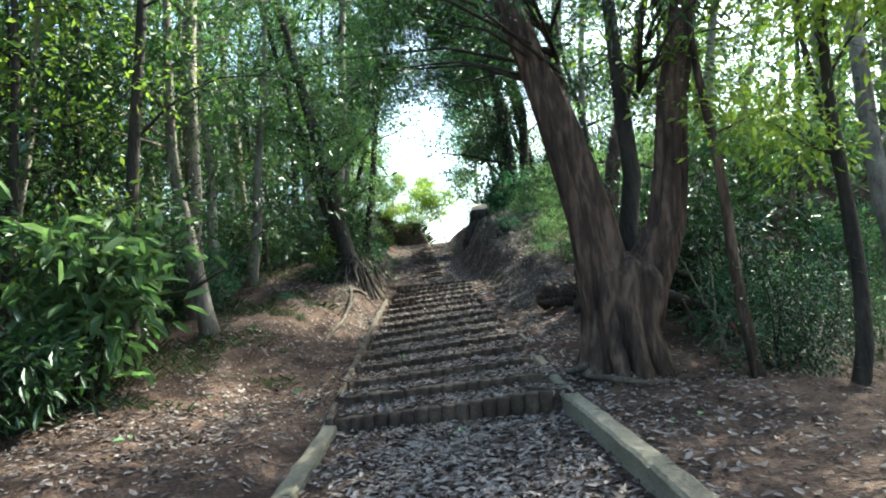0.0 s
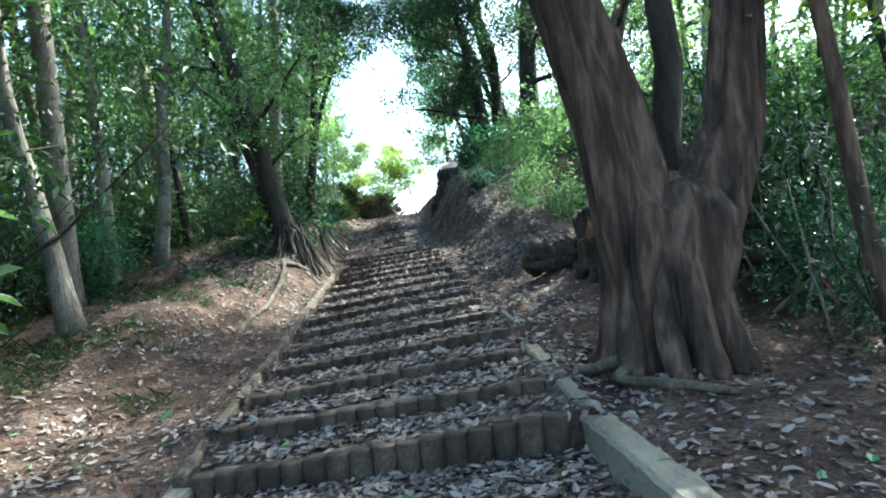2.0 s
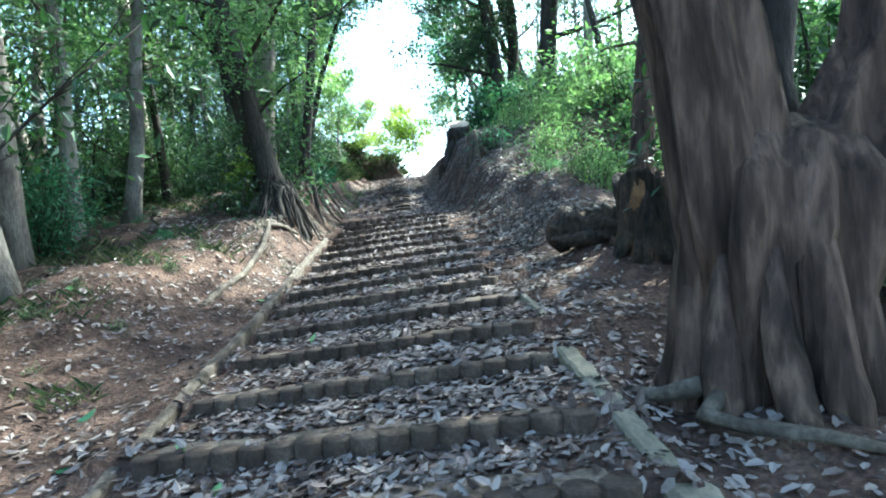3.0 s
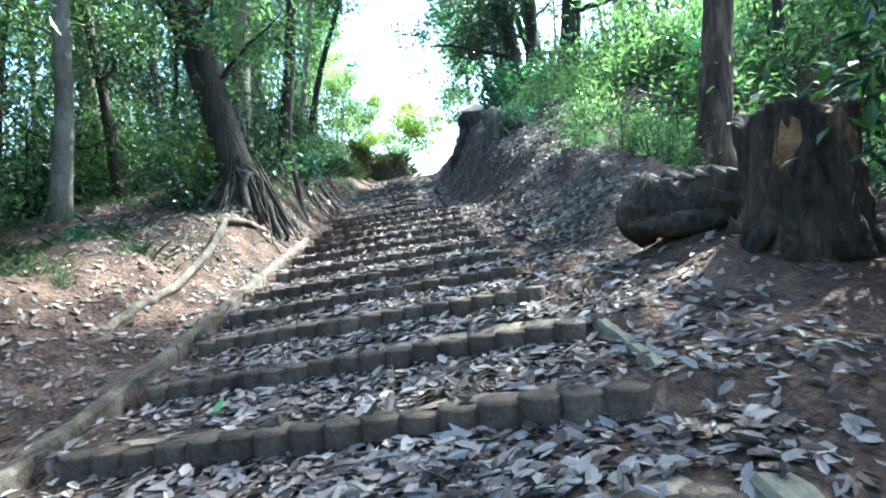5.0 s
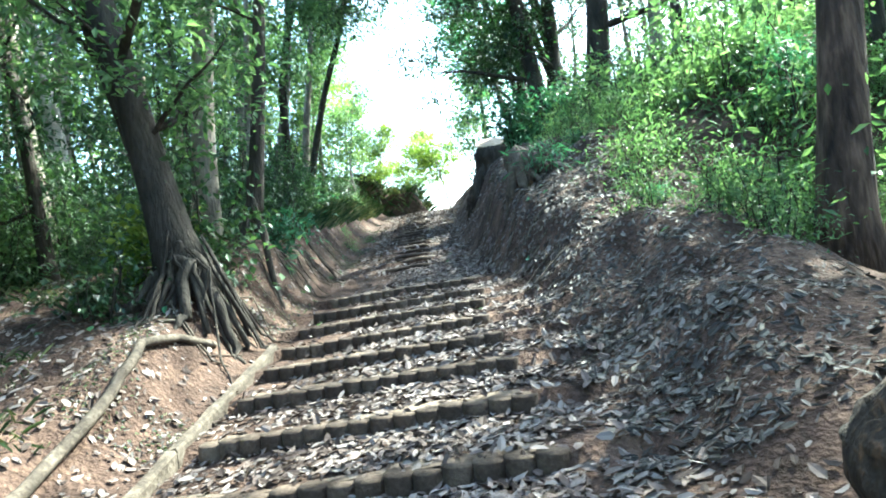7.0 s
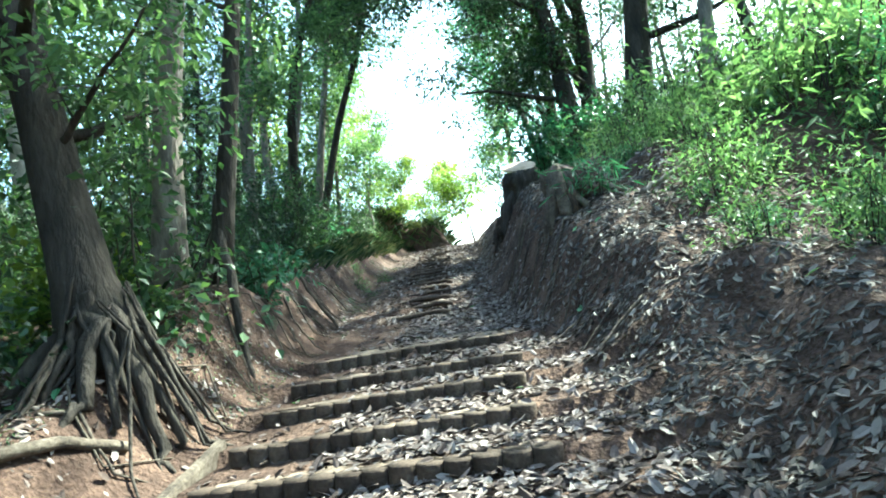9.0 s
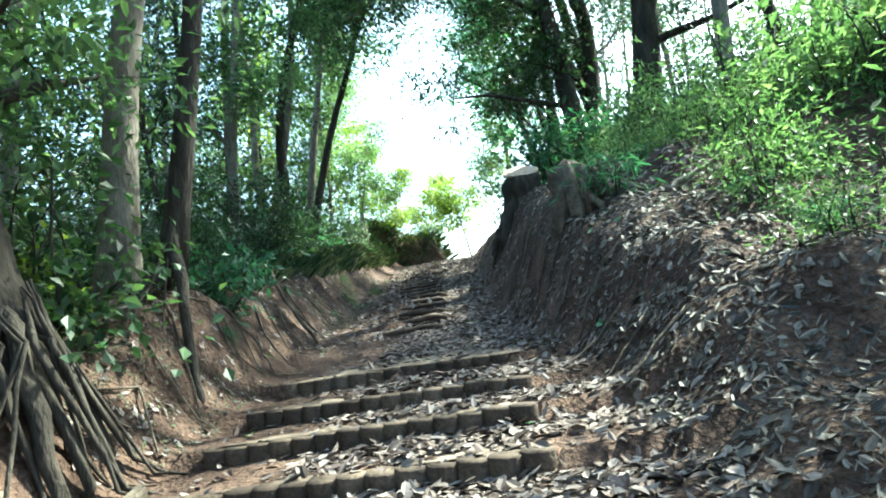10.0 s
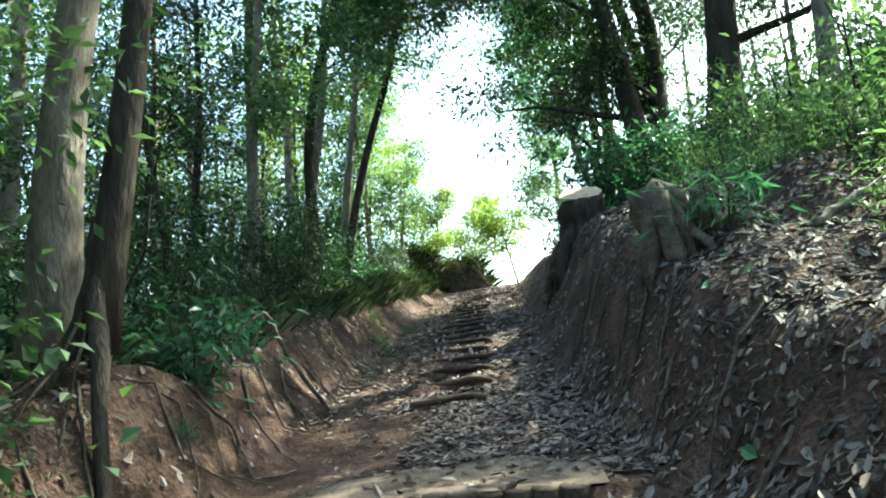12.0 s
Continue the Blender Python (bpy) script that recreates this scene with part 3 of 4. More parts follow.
tree("leaning_tree", at(-4.0, 10.3), (-0.6, 0.6, 9.0), 0.13, "slim grey-barked tree leaning over the leafy slope", BARK_GREY, MID, limbs=10, per=75, low=0.3, seed=21, reach=2.2)
twin = tree("twin_tree", at(-2.17, 14.6, 0.12), (-2.3, 0.4, 9.5), 0.19, "dark twin-stemmed tree leaning out over its exposed roots", BARK_DARK, BRIGHT, crooked=0.0, wobble=0.004, limbs=13, clumps=7, per=80, leaf_len=0.11, low=0.16, seed=22, reach=2.0, flare=1.6, stem2=((-0.3, 0.4, 0.0), (-2.9, 1.4, 9.0), 0.12))
slender = tree("slender_tree", at(-2.08, 16.4, 0.42), (1.2, 0.3, 9.0), 0.1, "slender dark tree standing on forked roots at the bank's edge", BARK_DARK, MID, crooked=0.0, wobble=0.005, limbs=10, per=75, low=0.25, seed=23, reach=1.9, flare=1.15)
tree("grey_tree", at(-3.05, 17.2), (0.5, 0.6, 11.0), 0.18, "straight grey tree standing close behind the bank", BARK_GREY, DEEP, limbs=10, per=80, low=0.3, seed=24, reach=2.4)
tree("grey_tree", at(-5.7, 17.7), (-1.3, 0.4, 10.0), 0.19, "grey fork-barked woodland tree on the slope", BARK_GREY, MID, limbs=10, per=80, low=0.3, seed=25, reach=2.4)
tree("pale_tree", at(-7.2, 20.2), (-1.2, 0.4, 10.0), 0.22, "pale weathered tree with a split stem", BARK_PALE, MID, limbs=10, per=80, low=0.35, seed=26, reach=2.5)
tree("red_tree", at(3.85, 14.05), (2.3, 0.5, 9.0), 0.23, "reddish-brown tree on the bank among low green plants", BARK_RED, BRIGHT, limbs=12, clumps=6, per=80, low=0.24, seed=27, reach=2.7, flare=1.5)
DARK = (
    ((4.4, 25.6), (1.5, 0.5, 14.0), 0.38, 28, "thick dark tree on top of the bank"),
    ((3.4, 26.5), (-1.4, 1.0, 13.0), 0.26, 29, "dark tree leaning towards the path on the bank"),
    ((3.7, 26.9), (-0.5, 1.0, 13.0), 0.24, 30, "dark tree leaning towards the path on the bank"),
)
for (x, y), top, rad, seed, label in DARK:
    tree("dark_tree", at(x, y), top, rad, label, BARK_DARK, DEEP, limbs=16, clumps=8, per=150, low=0.16, seed=seed, reach=3.4, leaf_len=0.15, spread=0.75, crooked=0.02, toward=2.9 if rad < 0.3 else None, group="dark trees on the bank")
# added trees: their crowns, above the view, keep sun off steps and banks
for (x, y), top, leaf, seed in (((8.4, 12.6), (-0.3, 0.2, 13.5), BRIGHT, 112), ((6.6, 17.4), (-0.4, 0.3, 13.0), MID, 113), ((9.8, 16.5), (0.2, 0.2, 13.5), BRIGHT, 114), ((5.4, 20.6), (-0.3, 0.3, 13.5), MID, 115), ((10.8, 11.0), (0.2, 0.2, 13.5), MID, 117)):
    tree("shade_tree", at(x, y), top, 0.09, "added slim tree whose wide unseen crown shades the path and banks", BARK_DARK, leaf, limbs=13, clumps=7, per=90, low=0.68, seed=seed, reach=4.2, spread=0.75, flare=1.2)
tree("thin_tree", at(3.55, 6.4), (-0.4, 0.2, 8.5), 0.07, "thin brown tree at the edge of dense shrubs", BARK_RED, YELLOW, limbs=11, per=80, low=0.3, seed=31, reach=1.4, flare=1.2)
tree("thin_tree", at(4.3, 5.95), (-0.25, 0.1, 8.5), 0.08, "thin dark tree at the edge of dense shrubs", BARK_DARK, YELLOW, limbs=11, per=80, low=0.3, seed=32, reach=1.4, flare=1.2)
tree("overhanging_tree", at(-5.6, 29.0), (1.6, 0.5, 12.0), 0.16, "tree whose limbs reach high over the path", BARK_GREY, MID, limbs=12, clumps=7, per=140, low=0.45, seed=33, reach=3.6, leaf_len=0.16, spread=0.65, toward=0.1)
tree("overhanging_tree", at(-4.6, 24.0), (0.6, 0.8, 10.5), 0.12, "tree whose limbs reach high over the path", BARK_GREY, BRIGHT, limbs=12, clumps=6, per=140, low=0.35, seed=34, reach=2.4, leaf_len=0.15, spread=0.65, toward=0.4)
tree("overhanging_tree", at(3.0, 31.0), (-0.9, 0.5, 12.0), 0.2, "dark evergreen tree reaching over the path", BARK_DARK, DEEP, limbs=14, clumps=7, per=140, low=0.14, seed=35, reach=3.0, leaf_len=0.17, spread=0.65, toward=3.0)
tree("overhanging_tree", at(4.6, 29.0), (-2.6, 0.5, 13.5), 0.2, "tall tree arching high over the path", BARK_DARK, MID, limbs=13, clumps=8, per=140, low=0.5, seed=40, reach=4.0, leaf_len=0.17, spread=0.65, toward=3.1)
tree("overhanging_tree", at(-5.4, 33.0), (2.0, 0.5, 13.5), 0.17, "tall tree arching high over the path", BARK_GREY, BRIGHT, limbs=12, clumps=8, per=140, low=0.45, seed=46, reach=3.6, leaf_len=0.17, spread=0.65, toward=0.1)
tree("overhanging_tree", at(3.3, 36.5), (-1.2, 0.3, 13.0), 0.16, "airy light-leaved tree behind the dark trees", BARK_GREY, TEAL, limbs=16, clumps=7, per=110, low=0.2, seed=55, reach=3.0, leaf_len=0.18, spread=0.7, toward=3.0)
tree("overhanging_tree", at(2.4, 41.5), (-0.6, 0.3, 11.0), 0.13, "airy light-leaved tree behind the dark trees", BARK_GREY, BRIGHT, limbs=15, clumps=7, per=100, low=0.15, seed=56, reach=2.4, leaf_len=0.19, spread=0.7)
for (x, y), top, leaf, seed, way in (((-4.4, 27.0), (2.4, 0.6, 12.5), MID, 101, 0.1), ((4.4, 28.5), (-3.2, 0.4, 12.5), DEEP, 102, 3.1), ((-5.0, 31.0), (3.4, 0.5, 13.0), BRIGHT, 103, 0.0), ((3.8, 33.0), (-2.6, 0.3, 12.0), TEAL, 104, 3.1)):
    tree("overhanging_tree", at(x, y), top, 0.15, "tall tree whose leafy top closes over the path", BARK_DARK, leaf, limbs=13, clumps=8, per=110, low=0.58, seed=seed, reach=4.2, leaf_len=0.16, spread=0.7, toward=way)
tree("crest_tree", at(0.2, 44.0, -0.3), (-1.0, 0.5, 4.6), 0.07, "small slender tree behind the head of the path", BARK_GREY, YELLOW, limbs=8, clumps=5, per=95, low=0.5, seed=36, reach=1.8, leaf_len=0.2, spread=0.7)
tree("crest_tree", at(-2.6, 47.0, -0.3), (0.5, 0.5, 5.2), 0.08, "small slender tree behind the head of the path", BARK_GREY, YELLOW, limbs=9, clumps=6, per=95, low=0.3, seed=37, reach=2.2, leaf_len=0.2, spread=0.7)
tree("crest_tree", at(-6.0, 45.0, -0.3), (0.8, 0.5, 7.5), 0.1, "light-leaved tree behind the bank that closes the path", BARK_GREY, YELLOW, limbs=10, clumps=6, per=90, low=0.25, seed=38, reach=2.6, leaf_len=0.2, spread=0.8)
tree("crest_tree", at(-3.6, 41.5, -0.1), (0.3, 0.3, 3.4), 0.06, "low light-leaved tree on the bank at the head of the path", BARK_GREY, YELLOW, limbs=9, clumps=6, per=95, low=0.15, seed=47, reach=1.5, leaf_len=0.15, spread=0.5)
tree("crest_tree", at(-4.4, 38.5, -0.1), (0.3, 0.3, 5.2), 0.07, "light-leaved slim tree on the bank", BARK_GREY, BRIGHT, limbs=10, clumps=6, per=95, low=0.2, seed=48, reach=1.7, leaf_len=0.15, spread=0.55)
tree("crest_tree", at(-6.2, 35.5, -0.1), (0.6, 0.3, 9.0), 0.1, "light-leaved slim tree on the bank", BARK_GREY, BRIGHT, limbs=12, clumps=6, per=95, low=0.2, seed=49, reach=2.3, leaf_len=0.16, spread=0.6)
tree("crest_tree", at(-5.2, 36.0, -0.1), (0.4, 0.5, 7.0), 0.09, "light-leaved slim tree on the bank", BARK_GREY, BRIGHT, limbs=10, clumps=6, per=90, low=0.25, seed=39, reach=2.0, leaf_len=0.17, spread=0.7)

# ---- roots ----
def root(parent, base, pts, r0, r1, name="root", label="", seed=0):
    """An exposed root; pts in the world."""
    p = np.array(pts, float) - np.array(base)
    q = np.concatenate([np.linspace(p[k], p[k + 1], 4, endpoint=False) for k in range(len(p) - 1)] + [p[-1:]])
    q[1:-1] += np.random.default_rng(seed).normal(0, 0.32, (len(q) - 2, 3)) * r0
    u = np.linspace(0, 1, len(q))
    v, f = tube(q, np.interp(u, [0, 0.3, 0.6, 1], [r0 * 0.4, r0, r0 * 0.75, r1]), 9, 0.2, seed=seed, knots=0.12)
    return part(name, mesh_of(name, v, f, BARK_DARK), parent, label)


def down(x, y, dz=0.0):
    return (x, y, floor_at(x, y) + dz)


tb = np.array(twin.matrix_basis.translation)
for k, (a, reach, thick) in enumerate(((-0.1, 0.6, 0.05), (-0.45, 0.8, 0.075), (-0.95, 0.7, 0.045), (-1.3, 0.95, 0.085), (-1.75, 0.6, 0.04), (-2.4, 1.0, 0.08), (0.5, 0.7, 0.06), (2.2, 0.8, 0.07), (3.0, 0.9, 0.08))):
    c, s = math.cos(a), math.sin(a)
    reach *= 0.78
    p0 = (tb[0] + 0.1 * c - 0.08, tb[1] + 0.1 * s, tb[2] + 0.34)
    p1 = (tb[0] + 0.2 * c - 0.02, tb[1] + 0.2 * s, tb[2] + 0.1)
    p2 = down(tb[0] + (0.45 + 0.15 * reach) * c, tb[1] + (0.45 + 0.15 * reach) * s, 0.05)
    p3 = down(tb[0] + reach * c + 0.06 * s, tb[1] + reach * s, -0.05)
    root(twin, tb, (p0, p1, p2, p3), thick * 0.8, 0.015, seed=k, label="dark mossy exposed root")
# a low leafy bough of the leaning tree, hanging out over the path's edge
bough = bend((-0.3, 0.05, 1.4), (0.8, -0.6, 2.0), 0.1, 9, 0.02, 5)
wisps, ends = [tube(bough, np.linspace(0.03, 0.008, 9), 7, 0.1)], []
sway = np.random.default_rng(59)
for k in range(22):
    p = bough[sway.integers(2, 9)]
    e = p + sway.normal(0, 1, 3) * np.array([0.42, 0.4, 0.2]) + np.array([0.0, 0.0, 0.08])
    wisps.append(twig([p, (p + e) / 2 + sway.normal(0, 0.03, 3), e], 0.007, 0.003))
    ends.append(e)
v, f = joined(wisps)
part("limb", mesh_of("limb", v, f, BARK_DARK), twin)
tagged(part("leafy_spray", crown(ends, 20, 0.24, 0.11, 0.42, BRIGHT, 60, 0.35, False), twin), "fresh bright-green leaf spray", kind="stuff")
tangle = np.random.default_rng(58)
for k in range(18):
    a = tangle.uniform(-2.8, 0.6)
    c, s, reach = math.cos(a), math.sin(a), tangle.uniform(0.4, 1.1)
    b = a + tangle.uniform(-0.5, 0.5)
    p0 = (tb[0] + 0.2 * c - 0.05, tb[1] + 0.2 * s, tb[2] + tangle.uniform(0.1, 0.45))
    p1 = (tb[0] + 0.3 * math.cos(b), tb[1] + 0.3 * math.sin(b), tb[2] + 0.02)
    root(twin, tb, (p0, p1, down(tb[0] + 0.7 * reach * c, tb[1] + 0.7 * reach * s, 0.05), down(tb[0] + reach * c, tb[1] + reach * s, -0.04)), tangle.uniform(0.012, 0.026), 0.006, seed=60 + k, label="thin tangled root")
sb = np.array(slender.matrix_basis.translation)
for k, (dx, dy, r0, r1) in enumerate(((0.34, -0.42, 0.062, 0.035), (-0.1, -0.34, 0.066, 0.04), (-0.22, 0.3, 0.05, 0.03), (0.14, -0.45, 0.014, 0.006), (-0.02, -0.5, 0.016, 0.006), (-0.3, -0.3, 0.014, 0.006))):
    lean_x = 0.06 if k < 3 else 0.0
    q = np.array([(lean_x, 0, 0.55), (lean_x * 0.5 + dx * 0.06, dy * 0.06, 0.25), (dx * 0.25, dy * 0.25, -0.05), (dx * 0.6, dy * 0.6, -0.3), (dx, dy, floor_at(sb[0] + dx, sb[1] + dy) - sb[2] + 0.03), (dx * 1.25, dy * 1.25, floor_at(sb[0] + dx * 1.25, sb[1] + dy * 1.25) - sb[2] - 0.06)])
    q = np.concatenate([np.linspace(q[m], q[m + 1], 3, endpoint=False) for m in range(5)] + [q[-1:]])
    q[1:-1] += np.random.default_rng(k).normal(0, 0.12, (len(q) - 2, 3)) * r0
    v, f = tube(q, np.linspace(r0, r1, len(q)), 9, 0.2, seed=k, knots=0.12)
    part("root", mesh_of("root", v, f, BARK_DARK if k < 3 else ROOT), slender, "bare brown root reaching down the bank")


def loose_root(name, pts, r0, r1, label, seed=0, mat=ROOT, category="root"):
    q = np.concatenate([np.linspace(pts[k], pts[k + 1], 5, endpoint=False) for k in range(len(pts) - 1)] + [np.array(pts[-1:])])
    q[1:-1] += np.random.default_rng(seed).normal(0, 0.22, (len(q) - 2, 3)) * r0
    v, f = tube(q, np.linspace(r0, r1, len(q)), 8, 0.15, seed=seed)
    return tagged(new(name, mesh_of(name, v, f, mat)), label, category)


loose_root("surface_root", [down(-1.8, 14.15, 0.03), down(-1.95, 13.75, 0.06), down(-2.05, 13.35, 0.08), down(-1.98, 12.7, 0.09), down(-2.02, 11.9, 0.06), down(-2.1, 11.2, 0.02), down(-2.2, 10.7, -0.04)], 0.035, 0.045, "pale bare root snaking along the foot of the slope", 1)
loose_root("surface_root", [down(-2.9, 18.7, 0.0), down(-2.6, 18.95, 0.16), (-2.3, 19.3, 2.84), down(-2.1, 19.35, 0.2), down(-1.75, 19.5, 0.02)], 0.03, 0.02, "dark hooked root on the earth bank", 2)
for k in range(20):
    x, y = -1.55 - rng.uniform(0, 0.35), 13.6 + 0.45 * k + rng.uniform(-0.5, 0.5)
    loose_root("thin_root", [down(x - 0.45, y + rng.uniform(-0.4, 0.4), 0.0), down(x - 0.25, y + rng.uniform(-0.15, 0.15), 0.05), down(x, y - 0.12, 0.03), down(x + 0.15, y + rng.uniform(-0.5, 0.5), -0.02)], rng.uniform(0.008, 0.018), 0.005, "thin bare root hanging out of the bank", 100 + k)
for k in range(11):
    y = 14.8 + 0.52 * k + rng.uniform(-0.2, 0.2)
    x = 1.3 - 0.09 * (y - 14.8) + rng.uniform(-0.2, 0.25)
    loose_root("thin_root", [down(x + 0.35, y + 0.1, 0.0), down(x + 0.15, y, 0.06), down(x - 0.05, y - 0.15, 0.04), down(x - 0.2, y - 0.2 + rng.uniform(-0.2, 0.2), -0.02)], rng.uniform(0.008, 0.02), 0.005, "thin bare root hanging out of the bank", 200 + k)


# ---- stumps and fallen wood ----
def gnarled(height, radius, seed, sides=56, rings=26, taper=0.25, a0=0.0, a1=2 * math.pi, t0=0.0, t1=1.0, out=0.0, ragged=0.3, closed=False):
    """The lumpy skin of a broken, rotten trunk, or a patch of it. Its top is torn and hollow."""
    a = np.linspace(a0, a1, sides, endpoint=a1 - a0 < 6.2)
    c, s = np.cos(a), np.sin(a)
    verts = []
    for t in np.linspace(t0, t1, rings):
        top = height * (1 - ragged * (0.5 + 0.5 * lumps(c * 1.6 + seed, s * 1.6, seed + 3)) - 0.05 * lumps(c * 5 + seed, s * 5, seed + 4))
        r = radius * (1.18 - taper * t + 0.35 * np.exp(-t * 7)) * (1 + 0.26 * lumps(c * 1.8 + seed, s * 1.8 + t * 2.0, seed) + 0.16 * lumps(c * 4 + seed, s * 4 + t * 4.2, seed + 1) + 0.08 * lumps(c * 13 + seed, s * 13 + t * 5, seed + 2)) + out
        verts.append(np.stack([r * c, r * s, t * top - 0.1 * (1 - t)], 1))
    if closed:
        for inset, sink in ((0.8, -0.05), (0.45, -0.09), (0.05, -0.06)):
            first = verts[0].copy() if inset == 0.8 else verts[0] / [0.8 if inset == 0.45 else 0.45, 0.8 if inset == 0.45 else 0.45, 1]
            first[:, :2] *= inset
            first[:, 2] += sink * (1 + 0.6 * lumps(c * 3 + seed, s * 3, seed + 6))
            verts.insert(0, first)
        rings += 3
    if a1 - a0 > 6.2:
        for inset, sink in ((0.75, 0.02), (0.6, 0.18), (0.3, 0.3)):
            last = verts[rings - 1].copy()
            last[:, :2] *= inset
            last[:, 2] -= sink
            verts.append(last)
    n = len(verts)
    wrap = a1 - a0 > 6.2
    m = sides
    faces = [[k * m + j, k * m + (j + 1) % m, (k + 1) * m + (j + 1) % m, (k + 1) * m + j] for k in range(n - 1) for j in range(m if wrap else m - 1)]
    return np.concatenate(verts), faces


def stump(name, base, height, r_top, r_base, label, mat, cut=True, seed=0, legs=7, lean=(0, 0)):
    ob = thing(name, base, label, "stump")
    n = 12
    pts = [(lean[0] * t, lean[1] * t, -0.25 + (height + 0.25) * t) for t in np.linspace(0, 1, n)]
    v, f = tube(pts, [r_base + (r_top - r_base) * t ** 0.7 for t in np.linspace(0, 1, n)], 40, 0.3, 6, seed, knots=0.26)
    part("body", mesh_of("body", v, f, mat), ob)
    if cut:
        v, f = tube([(0, 0, -0.03), (0, 0, 0.0), (0, 0, 0.02)], [r_top * 0.9, r_top * 1.06, r_top * 1.04], 26, 0.1, seed=seed)
        face = part("cut_face", mesh_of("cut_face", v, f, CUT, False), ob, "pale sawn face")
        face.location, face.rotation_euler = (lean[0], lean[1], height + 0.12), (0.45, -0.06, 0)
    r = np.random.default_rng(seed)
    for k in range(legs):
        a = k / legs * 6.28 + r.uniform(-0.3, 0.3)
        c, s = math.cos(a), math.sin(a)
        out = r_base * r.uniform(1.15, 1.75)
        gz = floor_at(base[0] + out * c, base[1] + out * s) - base[2]
        q = [(r_top * 0.7 * c, r_top * 0.7 * s, height * 0.6), (r_base * 0.95 * c, r_base * 0.95 * s, height * 0.25), (out * 0.8 * c, out * 0.8 * s, gz * 0.6 + 0.05), (out * c, out * s, gz - 0.06)]
        v, f = tube(q, [r_base * 0.16, r_base * 0.22, r_base * 0.16, 0.015], 9, 0.3, seed=k, knots=0.15)
        part("root", mesh_of("root", v, f, mat), ob)
    return ob


stump("tree_stump", (1.36, 22.6, 3.34), 0.9, 0.3, 0.4, "sawn-off tree stump with pale cut face on the bank", BARK_DARK, True, 3, 10, (0.0, 0.0))
hollow = stump("hollow_stump", (1.5, 18.05, 2.58), 0.82, 0.13, 0.2, "weathered grey-brown hollow stump gripping the bank with its roots", ROOT, False, 5, 4, (0.0, 0.1))
# a solid dark lump stands in for the shade inside the stump's cavity
v, f = tube([(0.1, -0.12, 0.05), (0.12, -0.15, 0.25), (0.1, -0.13, 0.45), (0.07, -0.08, 0.56)], [0.03, 0.1, 0.1, 0.02], 14, 0.2, seed=4, knots=0.2)
part("hollow", mesh_of("hollow", v, f, ROTTEN), hollow, "dark rotted lump giving the shade of a hollow between the roots")
for k, (dx, dy, thick) in enumerate(((-0.16, -0.12, 0.085), (0.02, -0.34, 0.09), (0.3, -0.3, 0.05), (0.62, -0.1, 0.09))):
    gz = floor_at(1.5 + dx, 18.05 + dy) - 2.58
    v, f = tube([(0.0, 0.05, 0.84), (dx * 0.2, dy * 0.2, 0.72), (dx * 0.5, dy * 0.5, 0.42 + 0.1 * gz), (dx * 0.85, dy * 0.85, gz * 0.8 + 0.1), (dx, dy, gz - 0.05)], [0.05, thick, thick * 0.85, thick * 0.8, 0.02], 11, 0.25, seed=30 + k, knots=0.15)
    part("leg", mesh_of("leg", v, f, ROOT), hollow)
loose_root("arched_root", [(1.52, 18.25, 3.2), (1.75, 18.15, 3.02), (2.0, 18.05, down(2.0, 18.05)[2] + 0.06), down(2.25, 17.95, -0.05)], 0.09, 0.05, "thick arched root running down from the hollow stump", 4, BARK_GREY)
stump("root_clump", (1.05, 22.95, 3.1), 0.35, 0.14, 0.3, "black tangle of overhanging stump roots and earth", ROTTEN, False, 8, 11, (-0.1, 0.1))
snag = thing("rotten_snag", (2.52, 9.75, floor_at(2.52, 9.75) - 0.03), "broken rotten black tree stump with orange decayed wood", "stump")
part("body", mesh_of("body", *gnarled(0.93, 0.24, 3, taper=0.0, ragged=0.3), ROTTEN), snag)
for k, a in enumerate((2.6, 3.5, 4.3, 5.2, 6.0)):
    c, s = math.cos(a), math.sin(a)
    gz = floor_at(2.52 + 0.38 * c, 9.75 + 0.38 * s) - snag.location.z
    v, f = tube([(0.2 * c, 0.2 * s, 0.3), (0.28 * c, 0.28 * s, 0.14), (0.33 * c, 0.33 * s, gz + 0.05), (0.4 * c, 0.4 * s, gz - 0.05)], [0.05, 0.08, 0.06, 0.02], 10, 0.3, seed=k, knots=0.3)
    part("root", mesh_of("root", v, f, ROTTEN), snag)
for k, (a, high, thick) in enumerate(((3.3, 0.86, 0.09), (4.1, 0.62, 0.07), (4.9, 0.7, 0.1), (5.6, 0.82, 0.08), (6.1, 0.55, 0.09), (2.4, 0.8, 0.08))):
    c, s = math.cos(a), math.sin(a)
    q = [(0.34 * c, 0.34 * s, -0.05), (0.25 * c, 0.25 * s, high * 0.3), (0.2 * math.cos(a + 0.15), 0.2 * math.sin(a + 0.15), high * 0.65), (0.19 * c, 0.19 * s, high * 0.9), (0.1 * c, 0.1 * s, high)]
    v, f = tube(q, [thick, thick * 0.8, thick * 1.1, thick * 0.9, 0.02], 14, 0.3, seed=20 + k, knots=0.3)
    part("ridge", mesh_of("ridge", v, f, ROTTEN), snag)
v, f = tube([(-0.16, -0.19, 0.4), (-0.17, -0.2, 0.5), (-0.14, -0.2, 0.62), (-0.12, -0.19, 0.72), (-0.1, -0.16, 0.8)], [0.015, 0.06, 0.085, 0.07, 0.015], 16, 0.25, seed=5, knots=0.3)
part("decayed_wood", mesh_of("decayed_wood", v, f, DECAY), snag, "crumbling orange decayed wood")
